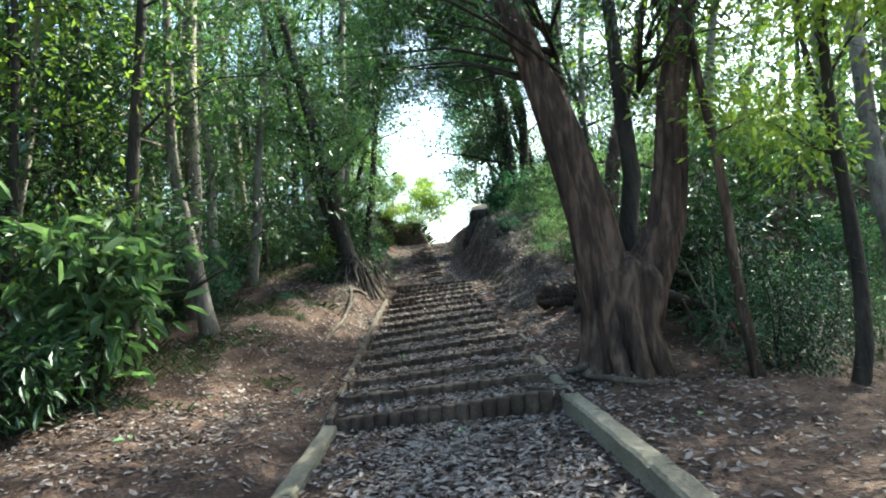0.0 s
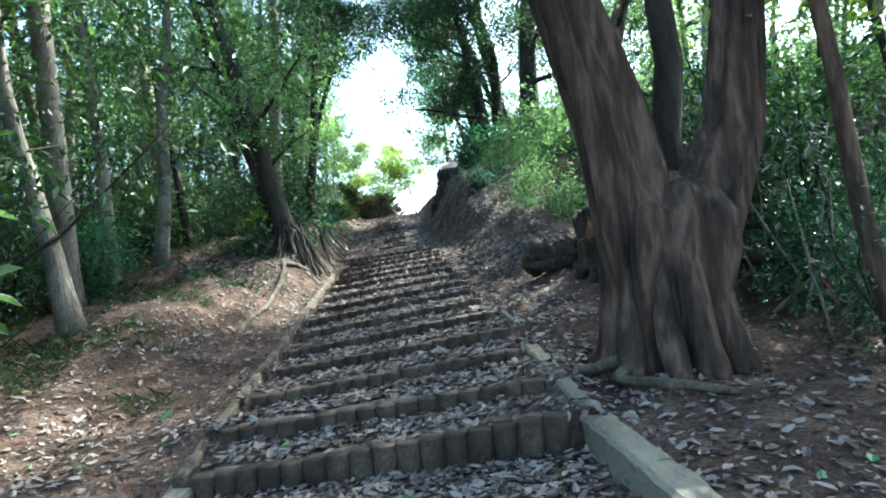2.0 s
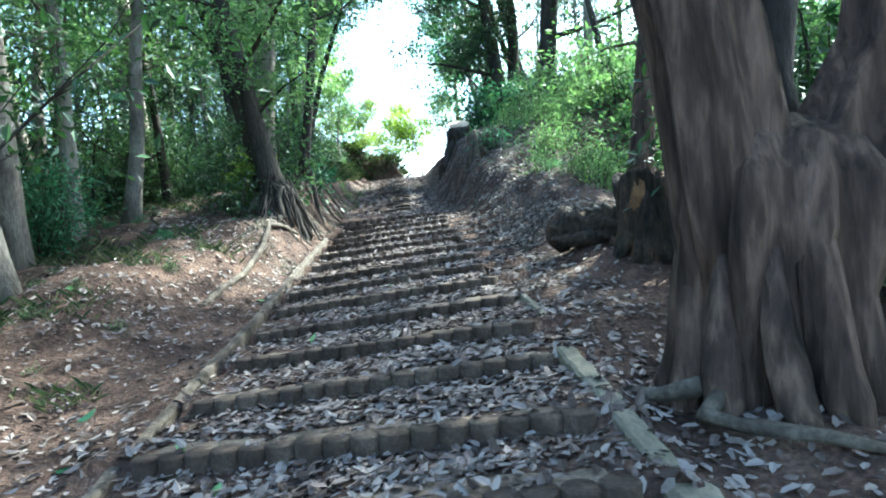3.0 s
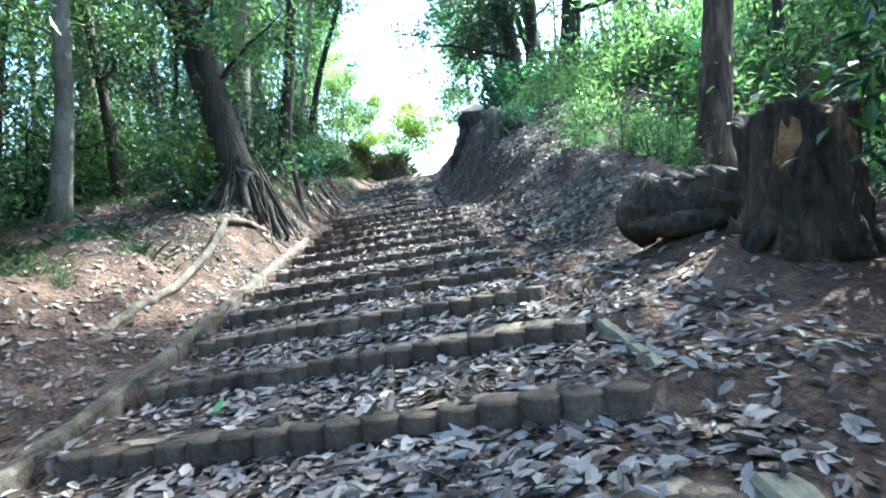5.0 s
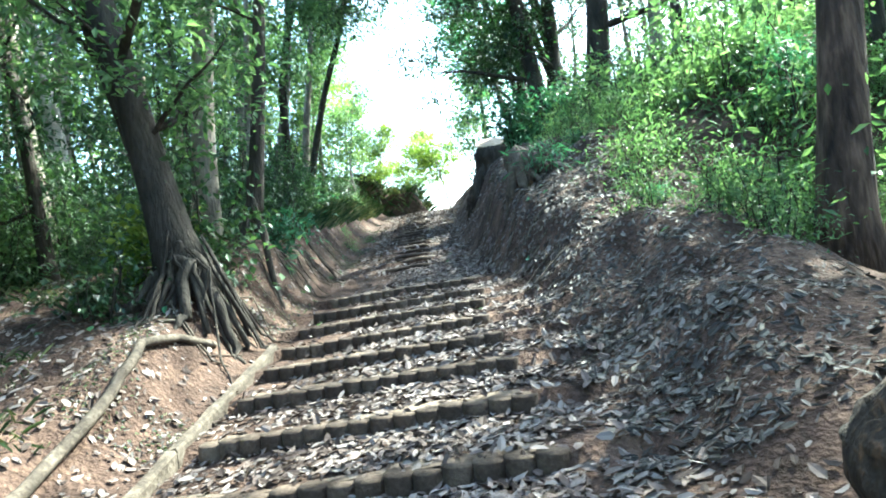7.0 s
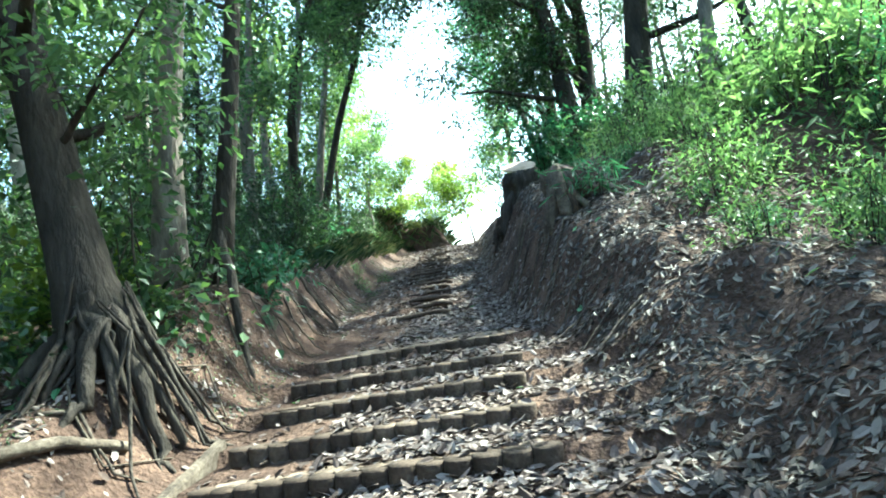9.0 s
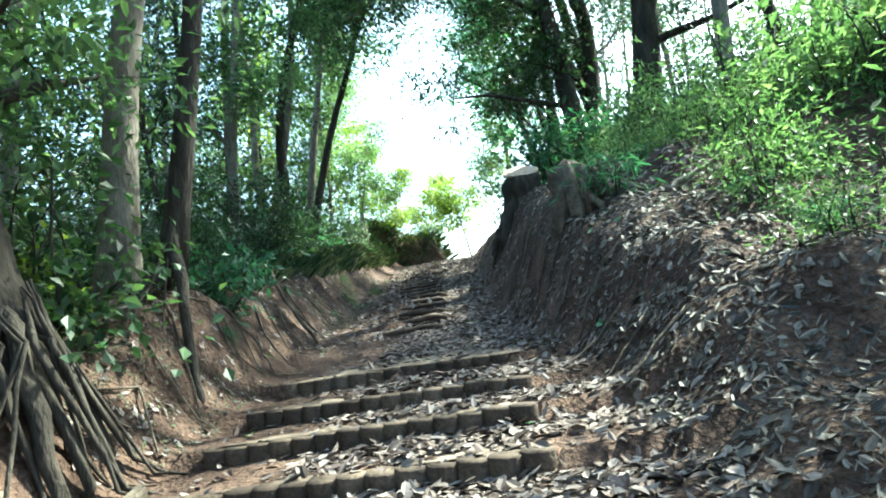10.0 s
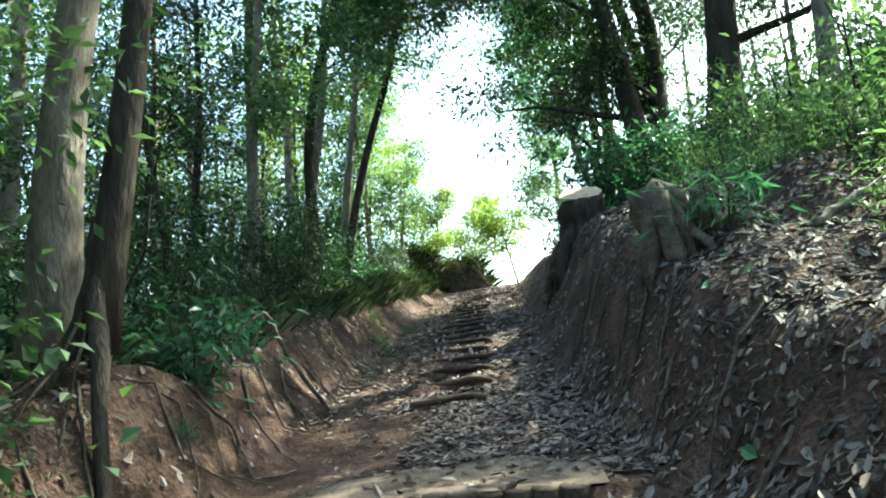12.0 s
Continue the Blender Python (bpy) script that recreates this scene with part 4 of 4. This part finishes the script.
log = thing("fallen_log", down(2.08, 10.28, 0.14), "short thick rotten log lying on leafy soil", "log")
spine = [(-0.43, 0.08, 0.04), (-0.41, 0.08, 0.03), (-0.36, 0.07, 0.02)] + [(-0.3 + 0.075 * k, 0.06 - 0.02 * k, 0.02 * math.sin(k * 1.3)) for k in range(9)] + [(0.36, -0.11, 0.0), (0.4, -0.12, 0.0)]
v, f = tube(spine, [0.03, 0.1, 0.15, 0.19, 0.2, 0.18, 0.17, 0.19, 0.21, 0.2, 0.19, 0.2, 0.16, 0.05], 44, 0.28, seed=9, knots=0.2)
part("body", mesh_of("body", v, f, ROTTEN), log)
v, f = tube([(-0.42, -0.1, -0.1), (-0.3, -0.14, -0.1), (-0.1, -0.18, -0.09), (0.1, -0.2, -0.08), (0.25, -0.22, -0.1)], [0.03, 0.07, 0.075, 0.07, 0.03], 16, 0.3, seed=4, knots=0.25)
part("split_limb", mesh_of("split_limb", v, f, ROTTEN), log)
for k in range(6):
    v, f = tube([(-0.26 + 0.09 * k, 0.05 - 0.03 * k, 0.18), (-0.22 + 0.09 * k, 0.0 - 0.03 * k, 0.22 + 0.02 * math.sin(k * 2)), (-0.16 + 0.09 * k, -0.06 - 0.03 * k, 0.18)], [0.01, 0.022, 0.008], 6, 0.4, seed=k)
    part("bark_flake", mesh_of("bark_flake", v, f, BARK_GREY), log, "curled grey bark flake")
loose_root("fallen_branch", [down(2.3, 17.3, 0.05), down(2.6, 17.45, 0.1), down(2.95, 17.5, 0.07)], 0.035, 0.02, "dead fallen branch lying on the bank", 6, BARK_GREY, "branch")
loose_root("fallen_branch", [down(2.9, 7.9, 0.85), (3.5, 8.3, 0.92), (4.2, 8.5, 0.8), (5.0, 8.6, 0.72), down(5.8, 8.8, 0.1)], 0.1, 0.05, "dark fallen trunk lying behind the old tree", 7, BARK_DARK, "branch")
loose_root("fallen_branch", [(3.1, 8.4, 1.5), (3.8, 8.8, 1.25), (4.5, 9.0, 1.0), down(5.4, 9.3, 0.05)], 0.07, 0.04, "dark fallen branch behind the old tree", 8, BARK_DARK, "branch")
for k in range(22):
    x, y = 3.2 + rng.uniform(0, 3.2), 6.9 + rng.uniform(0, 2.6)
    loose_root("dead_branch", [down(x, y, 0.0), down(x + rng.uniform(-0.5, 0.5), y + rng.uniform(-0.3, 0.3), rng.uniform(0.3, 0.6)), down(x + rng.uniform(-0.9, 0.9), y + rng.uniform(-0.5, 0.5), rng.uniform(0.5, 1.5))], 0.018, 0.006, "dead grey branch in the thicket", 300 + k, BARK_GREY, "branch")
tape = thing("marker_tape", down(3.75, 7.6, 0.0), "short pink plastic tape tied to a twig", "tape")
v, f = tube([(0, 0, -0.05), (0.01, 0, 0.2), (0.03, 0.02, 0.42)], [0.008, 0.007, 0.004], 6)
part("twig", mesh_of("twig", v, f, BARK_GREY), tape)
v, f = tube([(0.03, 0.0, 0.38), (0.06, -0.01, 0.3), (0.09, -0.02, 0.2), (0.13, -0.02, 0.14)], [0.018, 0.02, 0.018, 0.01], 5, 0.3, flat=0.4)
part("ribbon", mesh_of("ribbon", v, f, PINK), tape)

# ---- the wood around ----
def kinds(fine):
    """The common trees, built once: closely leaved, or with coarser sprays for the distance."""
    per, size, g = (75, 0.13, "woodland trees") if fine else (34, 0.21, "distant woodland trees")
    far = "" if fine else "distant "
    return [
        tree("woodland_tree", (0, 0, 0), (0.6, 0.3, 12.0), 0.15, f"{far}tall woodland tree with an airy green crown", BARK_GREY, MID, limbs=12, clumps=6, per=per, leaf_len=size, low=0.2, seed=41, reach=2.8, spread=0.8, group=g, split=False, sides=9),
        tree("woodland_tree", (0, 0, 0), (-0.5, 0.5, 11.0), 0.12, f"{far}dark woodland tree with a dense evergreen crown", BARK_DARK, DEEP, limbs=14, clumps=6, per=per, leaf_len=size, low=0.1, seed=42, reach=2.5, spread=0.8, group=g, split=False, sides=9),
        tree("woodland_tree", (0, 0, 0), (0.3, -0.5, 13.0), 0.17, f"{far}tall woodland tree with fresh light-green leaves", BARK_GREY, BRIGHT, limbs=12, clumps=6, per=per, leaf_len=size, low=0.2, seed=43, reach=2.8, spread=0.85, group=g, split=False, sides=9),
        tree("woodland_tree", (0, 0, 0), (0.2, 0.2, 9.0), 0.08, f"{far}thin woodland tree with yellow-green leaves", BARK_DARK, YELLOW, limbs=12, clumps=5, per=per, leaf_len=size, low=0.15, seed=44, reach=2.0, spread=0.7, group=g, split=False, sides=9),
    ]


def bushes(fine):
    per, size, g = (60, 0.11, "understory shrubs") if fine else (24, 0.19, "distant understory shrubs")
    far = "" if fine else "distant "
    return [
        shrub("understory_shrub", (0, 0, 0), 2.6, f"{far}dark glossy evergreen understory shrub", DEEP, 8, per, 6, size, seed=51, group=g),
        shrub("understory_shrub", (0, 0, 0), 2.0, f"{far}green leafy understory shrub", MID, 8, per, 5, size, seed=52, group=g),
        shrub("understory_shrub", (0, 0, 0), 1.6, f"{far}bluish-green glossy understory shrub", TEAL, 8, per, 5, size, seed=53, group=g),
        shrub("understory_shrub", (0, 0, 0), 1.9, f"{far}light-green leafy understory shrub", BRIGHT, 7, per, 5, size, seed=54, group=g),
    ]


NEAR, FAR, BUSH, FARBUSH = kinds(True), kinds(False), bushes(True), bushes(False)
LOW = [
    shrub("low_plant", (0, 0, 0), 0.75, "low bright-green leafy plant on the bank", BRIGHT, 8, 26, 4, 0.09, 0.32, seed=61, spread=0.5, group="low plants"),
    shrub("low_plant", (0, 0, 0), 0.6, "low bluish-green leafy plant on the bank", TEAL, 8, 26, 4, 0.09, 0.35, seed=62, spread=0.5, group="low plants"),
    shrub("low_plant", (0, 0, 0), 0.5, "low mid-green seedling on the bank", MID, 6, 20, 4, 0.08, 0.4, seed=63, spread=0.5, group="low plants"),
]
MASTERS = NEAR + FAR + BUSH + FARBUSH + LOW
used = set()


def scatter(near, far, weights, count, x0, x1, y0, y1, keep, seed, smin=0.75, smax=1.3, gap=0.4, dz=-0.05, lean=0.0):
    """Copies over a stretch of ground, no two too near; close to the path the finely leaved ones."""
    r = np.random.default_rng(seed)
    placed, tries = [], 0
    while len(placed) < count and tries < count * 40:
        tries += 1
        x, y = r.uniform(x0, x1), r.uniform(y0, y1)
        if not keep(x, y) or any((x - a) ** 2 + (y - b) ** 2 < gap for a, b in placed):
            continue
        s = r.uniform(smin, smax)
        placed.append((x, y))
        k = r.choice(len(weights), p=weights)
        src = (near if abs(x) < 9 and y < 26 else far)[k]
        m = Matrix.Translation(at(x, y, dz)) @ Matrix.Rotation(lean, 4, "Y") @ Euler((r.normal(0, 0.05), r.normal(0, 0.05), r.uniform(0, 6.28))).to_matrix().to_4x4() @ Matrix.Scale(s, 4)
        if src not in used:
            used.add(src)
            src.matrix_basis = m
        else:
            copy_thing(src, m)


def open_sky(x, y, more=0.0):
    """Whether a place lies in the gap of the trees over the head of the path."""
    return y > 19 and -0.2 * (y - 11) - 1.9 - more < x - 0.6 < -0.066 * (y - 11) + 1.9 + more


scatter(NEAR, FAR, [0.2, 0.72, 0.06, 0.02], 40, -17, -4.6, 4, 15, lambda x, y: True, 71, gap=1.5)
scatter(NEAR, FAR, [0.25, 0.38, 0.2, 0.17], 62, -22, -4.6, 14, 45, lambda x, y: not open_sky(x, y, -0.7), 120, gap=1.5)
scatter(NEAR, FAR, [0.5, 0.1, 0.3, 0.1], 14, 3.5, 22, 18.5, 46, lambda x, y: not open_sky(x, y, -0.3) and x > 2.5 + 0.12 * y, 72, 0.9, 1.4, gap=3, lean=0.1)
scatter(NEAR, FAR, [0.1, 0.0, 0.35, 0.55], 7, 7.5, 20, -1, 16, lambda x, y: True, 73, 0.9, 1.3, gap=5)
scatter(NEAR, FAR, [0.2, 0.0, 0.4, 0.4], 16, 7, 26, 24, 52, lambda x, y: x > 4.0 + 0.1 * y, 86, 0.6, 1.0, gap=3, lean=0.08)
scatter(NEAR, FAR, [0.4, 0.3, 0.2, 0.1], 10, -16, -5, -8, 4, lambda x, y: True, 74, gap=3)
scatter(NEAR, FAR, [0.4, 0.3, 0.2, 0.1], 10, 3.6, 14, -8, 2, lambda x, y: True, 70, gap=3)
scatter(NEAR, FAR, [0.3, 0.1, 0.3, 0.3], 14, -24, 20, 46, 66, lambda x, y: not open_sky(x, y, -1.0), 75, gap=3)
scatter(BUSH, FARBUSH, [0.6, 0.3, 0.1, 0.0], 30, -13, -4.6, 5, 14, lambda x, y: x < -4.7 - 0.03 * y, 76, 0.7, 1.4)
scatter(BUSH, FARBUSH, [0.35, 0.35, 0.1, 0.2], 56, -16, -4.6, 14, 38, lambda x, y: x < -4.6 - 0.03 * y, 121, 0.7, 1.4)
scatter(BUSH, FARBUSH, [0.6, 0.05, 0.3, 0.05], 9, 3.7, 7, 6.8, 10, lambda x, y: x > 3.6 + 0.25 * max(0, 8 - y), 77, 0.4, 0.9)
scatter(BUSH, FARBUSH, [0.0, 0.15, 0.2, 0.65], 36, 4.9, 13, 8.8, 20, lambda x, y: True, 84, 0.45, 0.9)
scatter(BUSH, FARBUSH, [0.5, 0.0, 0.5, 0.0], 10, 1.6, 4.5, 24, 32, lambda x, y: x > 1.7 - 0.04 * (y - 24), 85, 0.7, 1.15)
scatter(BUSH, FARBUSH, [0.05, 0.15, 0.55, 0.25], 20, 2.6, 12, 22, 40, lambda x, y: x > 2.6 + 0.03 * (y - 17), 78, 0.4, 0.8)
scatter(BUSH, FARBUSH, [0.5, 0.3, 0.2, 0.0], 34, -7, -3.0, 16, 40, lambda x, y: x < -3.3 - 0.04 * (y - 19), 79, 0.5, 1.1)
scatter(BUSH, FARBUSH, [0.0, 0.2, 0.1, 0.7], 14, -9, 0.5, 42.5, 50, lambda x, y: x < -1.6, 80, 0.5, 0.8)
scatter(NEAR, FAR, [0.5, 0.1, 0.4, 0.0], 6, 5.5, 12, 31, 44, lambda x, y: True, 90, 0.8, 1.1, gap=4)
scatter(BUSH, FARBUSH, [0.0, 0.0, 0.35, 0.65], 20, 4.6, 10, 15, 25, lambda x, y: True, 88, 0.4, 0.8)
scatter(LOW, LOW, [0.65, 0.2, 0.15], 90, 2.1, 6.5, 13.2, 22, lambda x, y: x > 2.5 - 0.03 * (y - 13), 81, 0.5, 1.0, gap=0.05)
scatter(LOW, LOW, [0.7, 0.2, 0.1], 60, 4.0, 12, 13.5, 30, lambda x, y: x > 3.4 + 0.05 * (y - 14), 105, 1.2, 2.2, gap=0.5)
scatter(BUSH, FARBUSH, [0.0, 0.1, 0.3, 0.6], 34, 5.5, 15, 18, 32, lambda x, y: True, 106, 0.45, 0.85, gap=0.8)
scatter(LOW, LOW, [0.15, 0.5, 0.35], 40, 1.6, 5, 19, 34, lambda x, y: x > 1.9 - 0.02 * (y - 20), 83, 0.6, 1.1, gap=0.05)
scatter(LOW, LOW, [0.05, 0.35, 0.6], 80, -5.5, -2.0, 8.5, 38, lambda x, y: x < -2.5 - (0.04 * (y - 20) if y > 20 else 0), 82, 0.35, 0.8, gap=0.05)
scatter(LOW, LOW, [0.1, 0.3, 0.6], 26, -2.8, -1.75, 15.2, 26, lambda x, y: True, 89, 0.25, 0.5, gap=0.05)
for ob in MASTERS:
    if ob not in used:
        ob.matrix_basis = pose(*at(-14 + rng.uniform(-3, 3), 36 + rng.uniform(-4, 4), -0.05))

shrub("broadleaf_bush", at(-4.6, 7.4), 3.1, "tall bush with large glossy light-green leaves", BRIGHT, 9, 15, 6, 0.3, 0.36, seed=64, spread=0.2, simple=False, split=True, lean=0.2, start=0.35)
shrub("broadleaf_bush", at(-4.9, 6.4), 1.5, "dark shaded bush with drooping narrow leaves", DEEP, 9, 40, 5, 0.2, 0.25, seed=65, spread=0.3, split=True, lean=0.4)
shrub("climbing_ivy", at(-2.4, 15.35), 1.7, "leafy green climber behind the leaning tree", MID, 8, 30, 5, 0.1, 0.7, seed=66, spread=0.3, split=True, lean=0.25)
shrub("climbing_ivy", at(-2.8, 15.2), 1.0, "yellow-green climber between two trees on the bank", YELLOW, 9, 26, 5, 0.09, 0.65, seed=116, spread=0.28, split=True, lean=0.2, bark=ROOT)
shrub("climbing_ivy", at(-2.75, 14.0), 0.7, "low leafy climber among the roots of the leaning tree", DEEP, 6, 20, 4, 0.08, 0.7, seed=69, spread=0.4, split=True, lean=0.4)
for x, y, high, seed in ((3.75, 9.5, 2.7, 131), (4.3, 10.5, 3.0, 132), (4.4, 8.8, 2.3, 133)):
    shrub("evergreen_bush", at(x, y), high, "dark glossy-leaved evergreen bush behind the rotten stump", DEEP, 10, 34, 6, 0.15, 0.36, seed=seed, spread=0.28, split=True, lean=0.3, start=0.1)
shrub("camellia_bush", at(-2.15, 17.6), 0.8, "glossy dark camellia-like sprig at the bank's lip", TEAL, 6, 20, 4, 0.12, 0.42, seed=67, spread=0.4, split=True, lean=0.7)
shrub("bamboo_grass", at(1.95, 18.0), 0.45, "tuft of narrow-leaved bamboo grass beside the stump", TEAL, 7, 12, 3, 0.2, 0.12, seed=68, spread=0.5, split=True, lean=0.8)


# ---- grass and dead leaves ----
def litter(name, count, place, mat, label, lo, hi, seed, tilt=0.34, kind_of="leaves", width=0.48):
    r = np.random.default_rng(seed)
    x, y = place(r, count)
    n = len(x)
    e = 0.05
    zz = ground(x, y)
    slope = np.stack([-(ground(x + e, y) - ground(x - e, y)) / (2 * e), -(ground(x, y + e) - ground(x, y - e)) / (2 * e), np.ones(n)], 1)
    stays = r.uniform(0, 1, n) > 0.35 * ease(0.8, 1.4, np.hypot(slope[:, 0], slope[:, 1]))
    x, y, zz, slope, n = x[stays], y[stays], zz[stays], slope[stays], int(stays.sum())
    slope[:, :2] = np.clip(slope[:, :2], -1.2, 1.2)
    a = r.uniform(0, 2 * math.pi, n)
    ups = slope / np.linalg.norm(slope, axis=1)[:, None] + r.normal(0, tilt, (n, 3)) * 0.6
    ways = np.stack([np.cos(a), np.sin(a), -(slope[:, 0] * np.cos(a) + slope[:, 1] * np.sin(a)) + r.normal(0, 0.18, n)], 1)
    length = r.uniform(lo, hi, n)
    v, f = leaf_arrays(np.stack([x, y, zz + r.uniform(0.004, 0.03, n)], 1), ways, ups, length, width, r.choice([-0.2, 0.2], n)[:, None], 0.12 * r.normal(0, 1, n)[:, None])
    return tagged(new(name, mesh_of(name, v, f, mat, False)), label, kind_of, kind="stuff")


def on_path(r, n):
    y = r.uniform(-1, 19.5, n)
    x = r.normal(0.25, 0.7, n)
    bare = ((y > 16.3) & (y < 17.25) & (np.abs(x + 0.2) < 0.95)) | ((y > 13.5) & (x < -0.6))
    ok = ~(behind_riser(x, y) & (r.uniform(0, 1, n) < 0.8)) & ~(bare & (r.uniform(0, 1, n) < 0.9)) & (x > -1.35) & (x < np.interp(y, [0, 9, 12, 20], [2.3, 2.3, 1.35, 1.0]) + r.normal(0, 0.12, n))
    return x[ok], y[ok]


def behind_riser(x, y):
    edge = np.zeros(len(x), bool)
    for k in range(15):
        d = y - riser_line(k, x)
        edge |= (d > -0.02) & (d < 0.17 + 0.06 * np.sin(x * 2.1 + k * 1.7))
    return edge & (np.abs(x) < 1.15)


def around(r, n):
    x, y = r.uniform(-4.6, 5, n), r.uniform(-1, 24, n)
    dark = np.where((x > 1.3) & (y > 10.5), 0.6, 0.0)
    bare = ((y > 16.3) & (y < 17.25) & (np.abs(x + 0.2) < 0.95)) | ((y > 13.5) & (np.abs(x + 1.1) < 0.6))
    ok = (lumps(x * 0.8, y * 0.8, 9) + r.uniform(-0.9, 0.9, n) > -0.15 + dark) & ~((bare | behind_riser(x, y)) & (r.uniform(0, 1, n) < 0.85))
    return x[ok], y[ok]


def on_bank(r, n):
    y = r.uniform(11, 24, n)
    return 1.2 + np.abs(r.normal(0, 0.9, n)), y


def far_path(r, n):
    y = r.uniform(19, 38, n)
    return r.normal(-0.35 - 0.05 * (y - 19), 0.7, n), y


def left_moss(r, n):
    y = r.uniform(12.5, 34, n)
    x = -1.45 - np.where(y > 18, 0.045 * (y - 18), 0) - r.uniform(0, 0.9, n)
    ok = lumps(x * 1.1, y * 0.9, 12) > 0.1
    return x[ok], y[ok]


litter("leaf_litter", 50000, on_path, LITTER, "grey-brown dead leaves lying thick over the steps", 0.04, 0.1, 91)
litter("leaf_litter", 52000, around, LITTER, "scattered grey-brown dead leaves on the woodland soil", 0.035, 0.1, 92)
litter("leaf_litter", 8000, on_bank, DARK_LITTER, "dark dead leaves and twigs caught on the bank", 0.03, 0.09, 99, 0.7)
litter("leaf_litter", 8000, far_path, LITTER, "dead leaves over the upper part of the path", 0.06, 0.12, 93)
litter("woodland_debris", 26000, around, DARK_LITTER, "fine dark crumbs of leaf and twig on the soil", 0.012, 0.04, 100, 0.6, "debris", 0.3)
litter("woodland_debris", 9000, on_bank, DARK_LITTER, "dark broken twigs and leaf crumbs on the bank", 0.03, 0.09, 122, 0.8, "debris", 0.16)
litter("woodland_debris", 9000, left_moss, DARK_LITTER, "dark crumbs of leaf and twig on the earth bank", 0.015, 0.06, 101, 0.7, "debris", 0.4)
litter("green_leaf_litter", 260, around, FRESH, "a few freshly fallen green leaves", 0.07, 0.15, 94, 0.25)
litter("moss", 14000, left_moss, GRASS, "thin green moss and seedlings on the earth bank", 0.012, 0.035, 95, 0.8, "moss", 0.5)


def blades(name, count, place, label, lo, hi, seed):
    """Grass as narrow bent blades."""
    r = np.random.default_rng(seed)
    x, y = place(r, count)
    n = len(x)
    a = r.uniform(0, 6.28, n)
    ways = np.stack([np.cos(a) * 0.6, np.sin(a) * 0.6, r.uniform(0.5, 1.2, n)], 1)
    v, f = leaf_arrays(np.stack([x, y, ground(x, y) - 0.01], 1), ways, np.stack([-np.cos(a), -np.sin(a), np.full(n, 0.6)], 1), r.uniform(lo, hi, n), 0.05, 0.2, 0.35)
    return tagged(new(name, mesh_of(name, v, f, GRASS, False)), label, "grass", kind="stuff")


def left_grass(r, n):
    x, y = r.uniform(-5.5, -1.9, n), r.uniform(7, 17, n)
    ok = lumps(x * 1.3, y * 1.3, 14) + 0.35 * (-2.8 - x) > 0.35
    return x[ok], y[ok]


def lip_grass(r, n):
    y = r.uniform(17, 41, n)
    x = -2.3 - np.where(y > 18, 0.05 * (y - 18), 0) - np.abs(r.normal(0, 0.7, n))
    return x, y


def head_grass(r, n):
    return r.uniform(-6, -1.1, n), r.uniform(39.6, 41.5, n)


blades("grass", 9000, left_grass, "sparse woodland grass on the leafy slope", 0.06, 0.2, 96)
blades("grass", 6000, lip_grass, "dry straggling grass along the lip of the bank", 0.15, 0.4, 97)
blades("grass", 900, head_grass, "straw-coloured grass on the bank at the head of the path", 0.3, 0.7, 98)
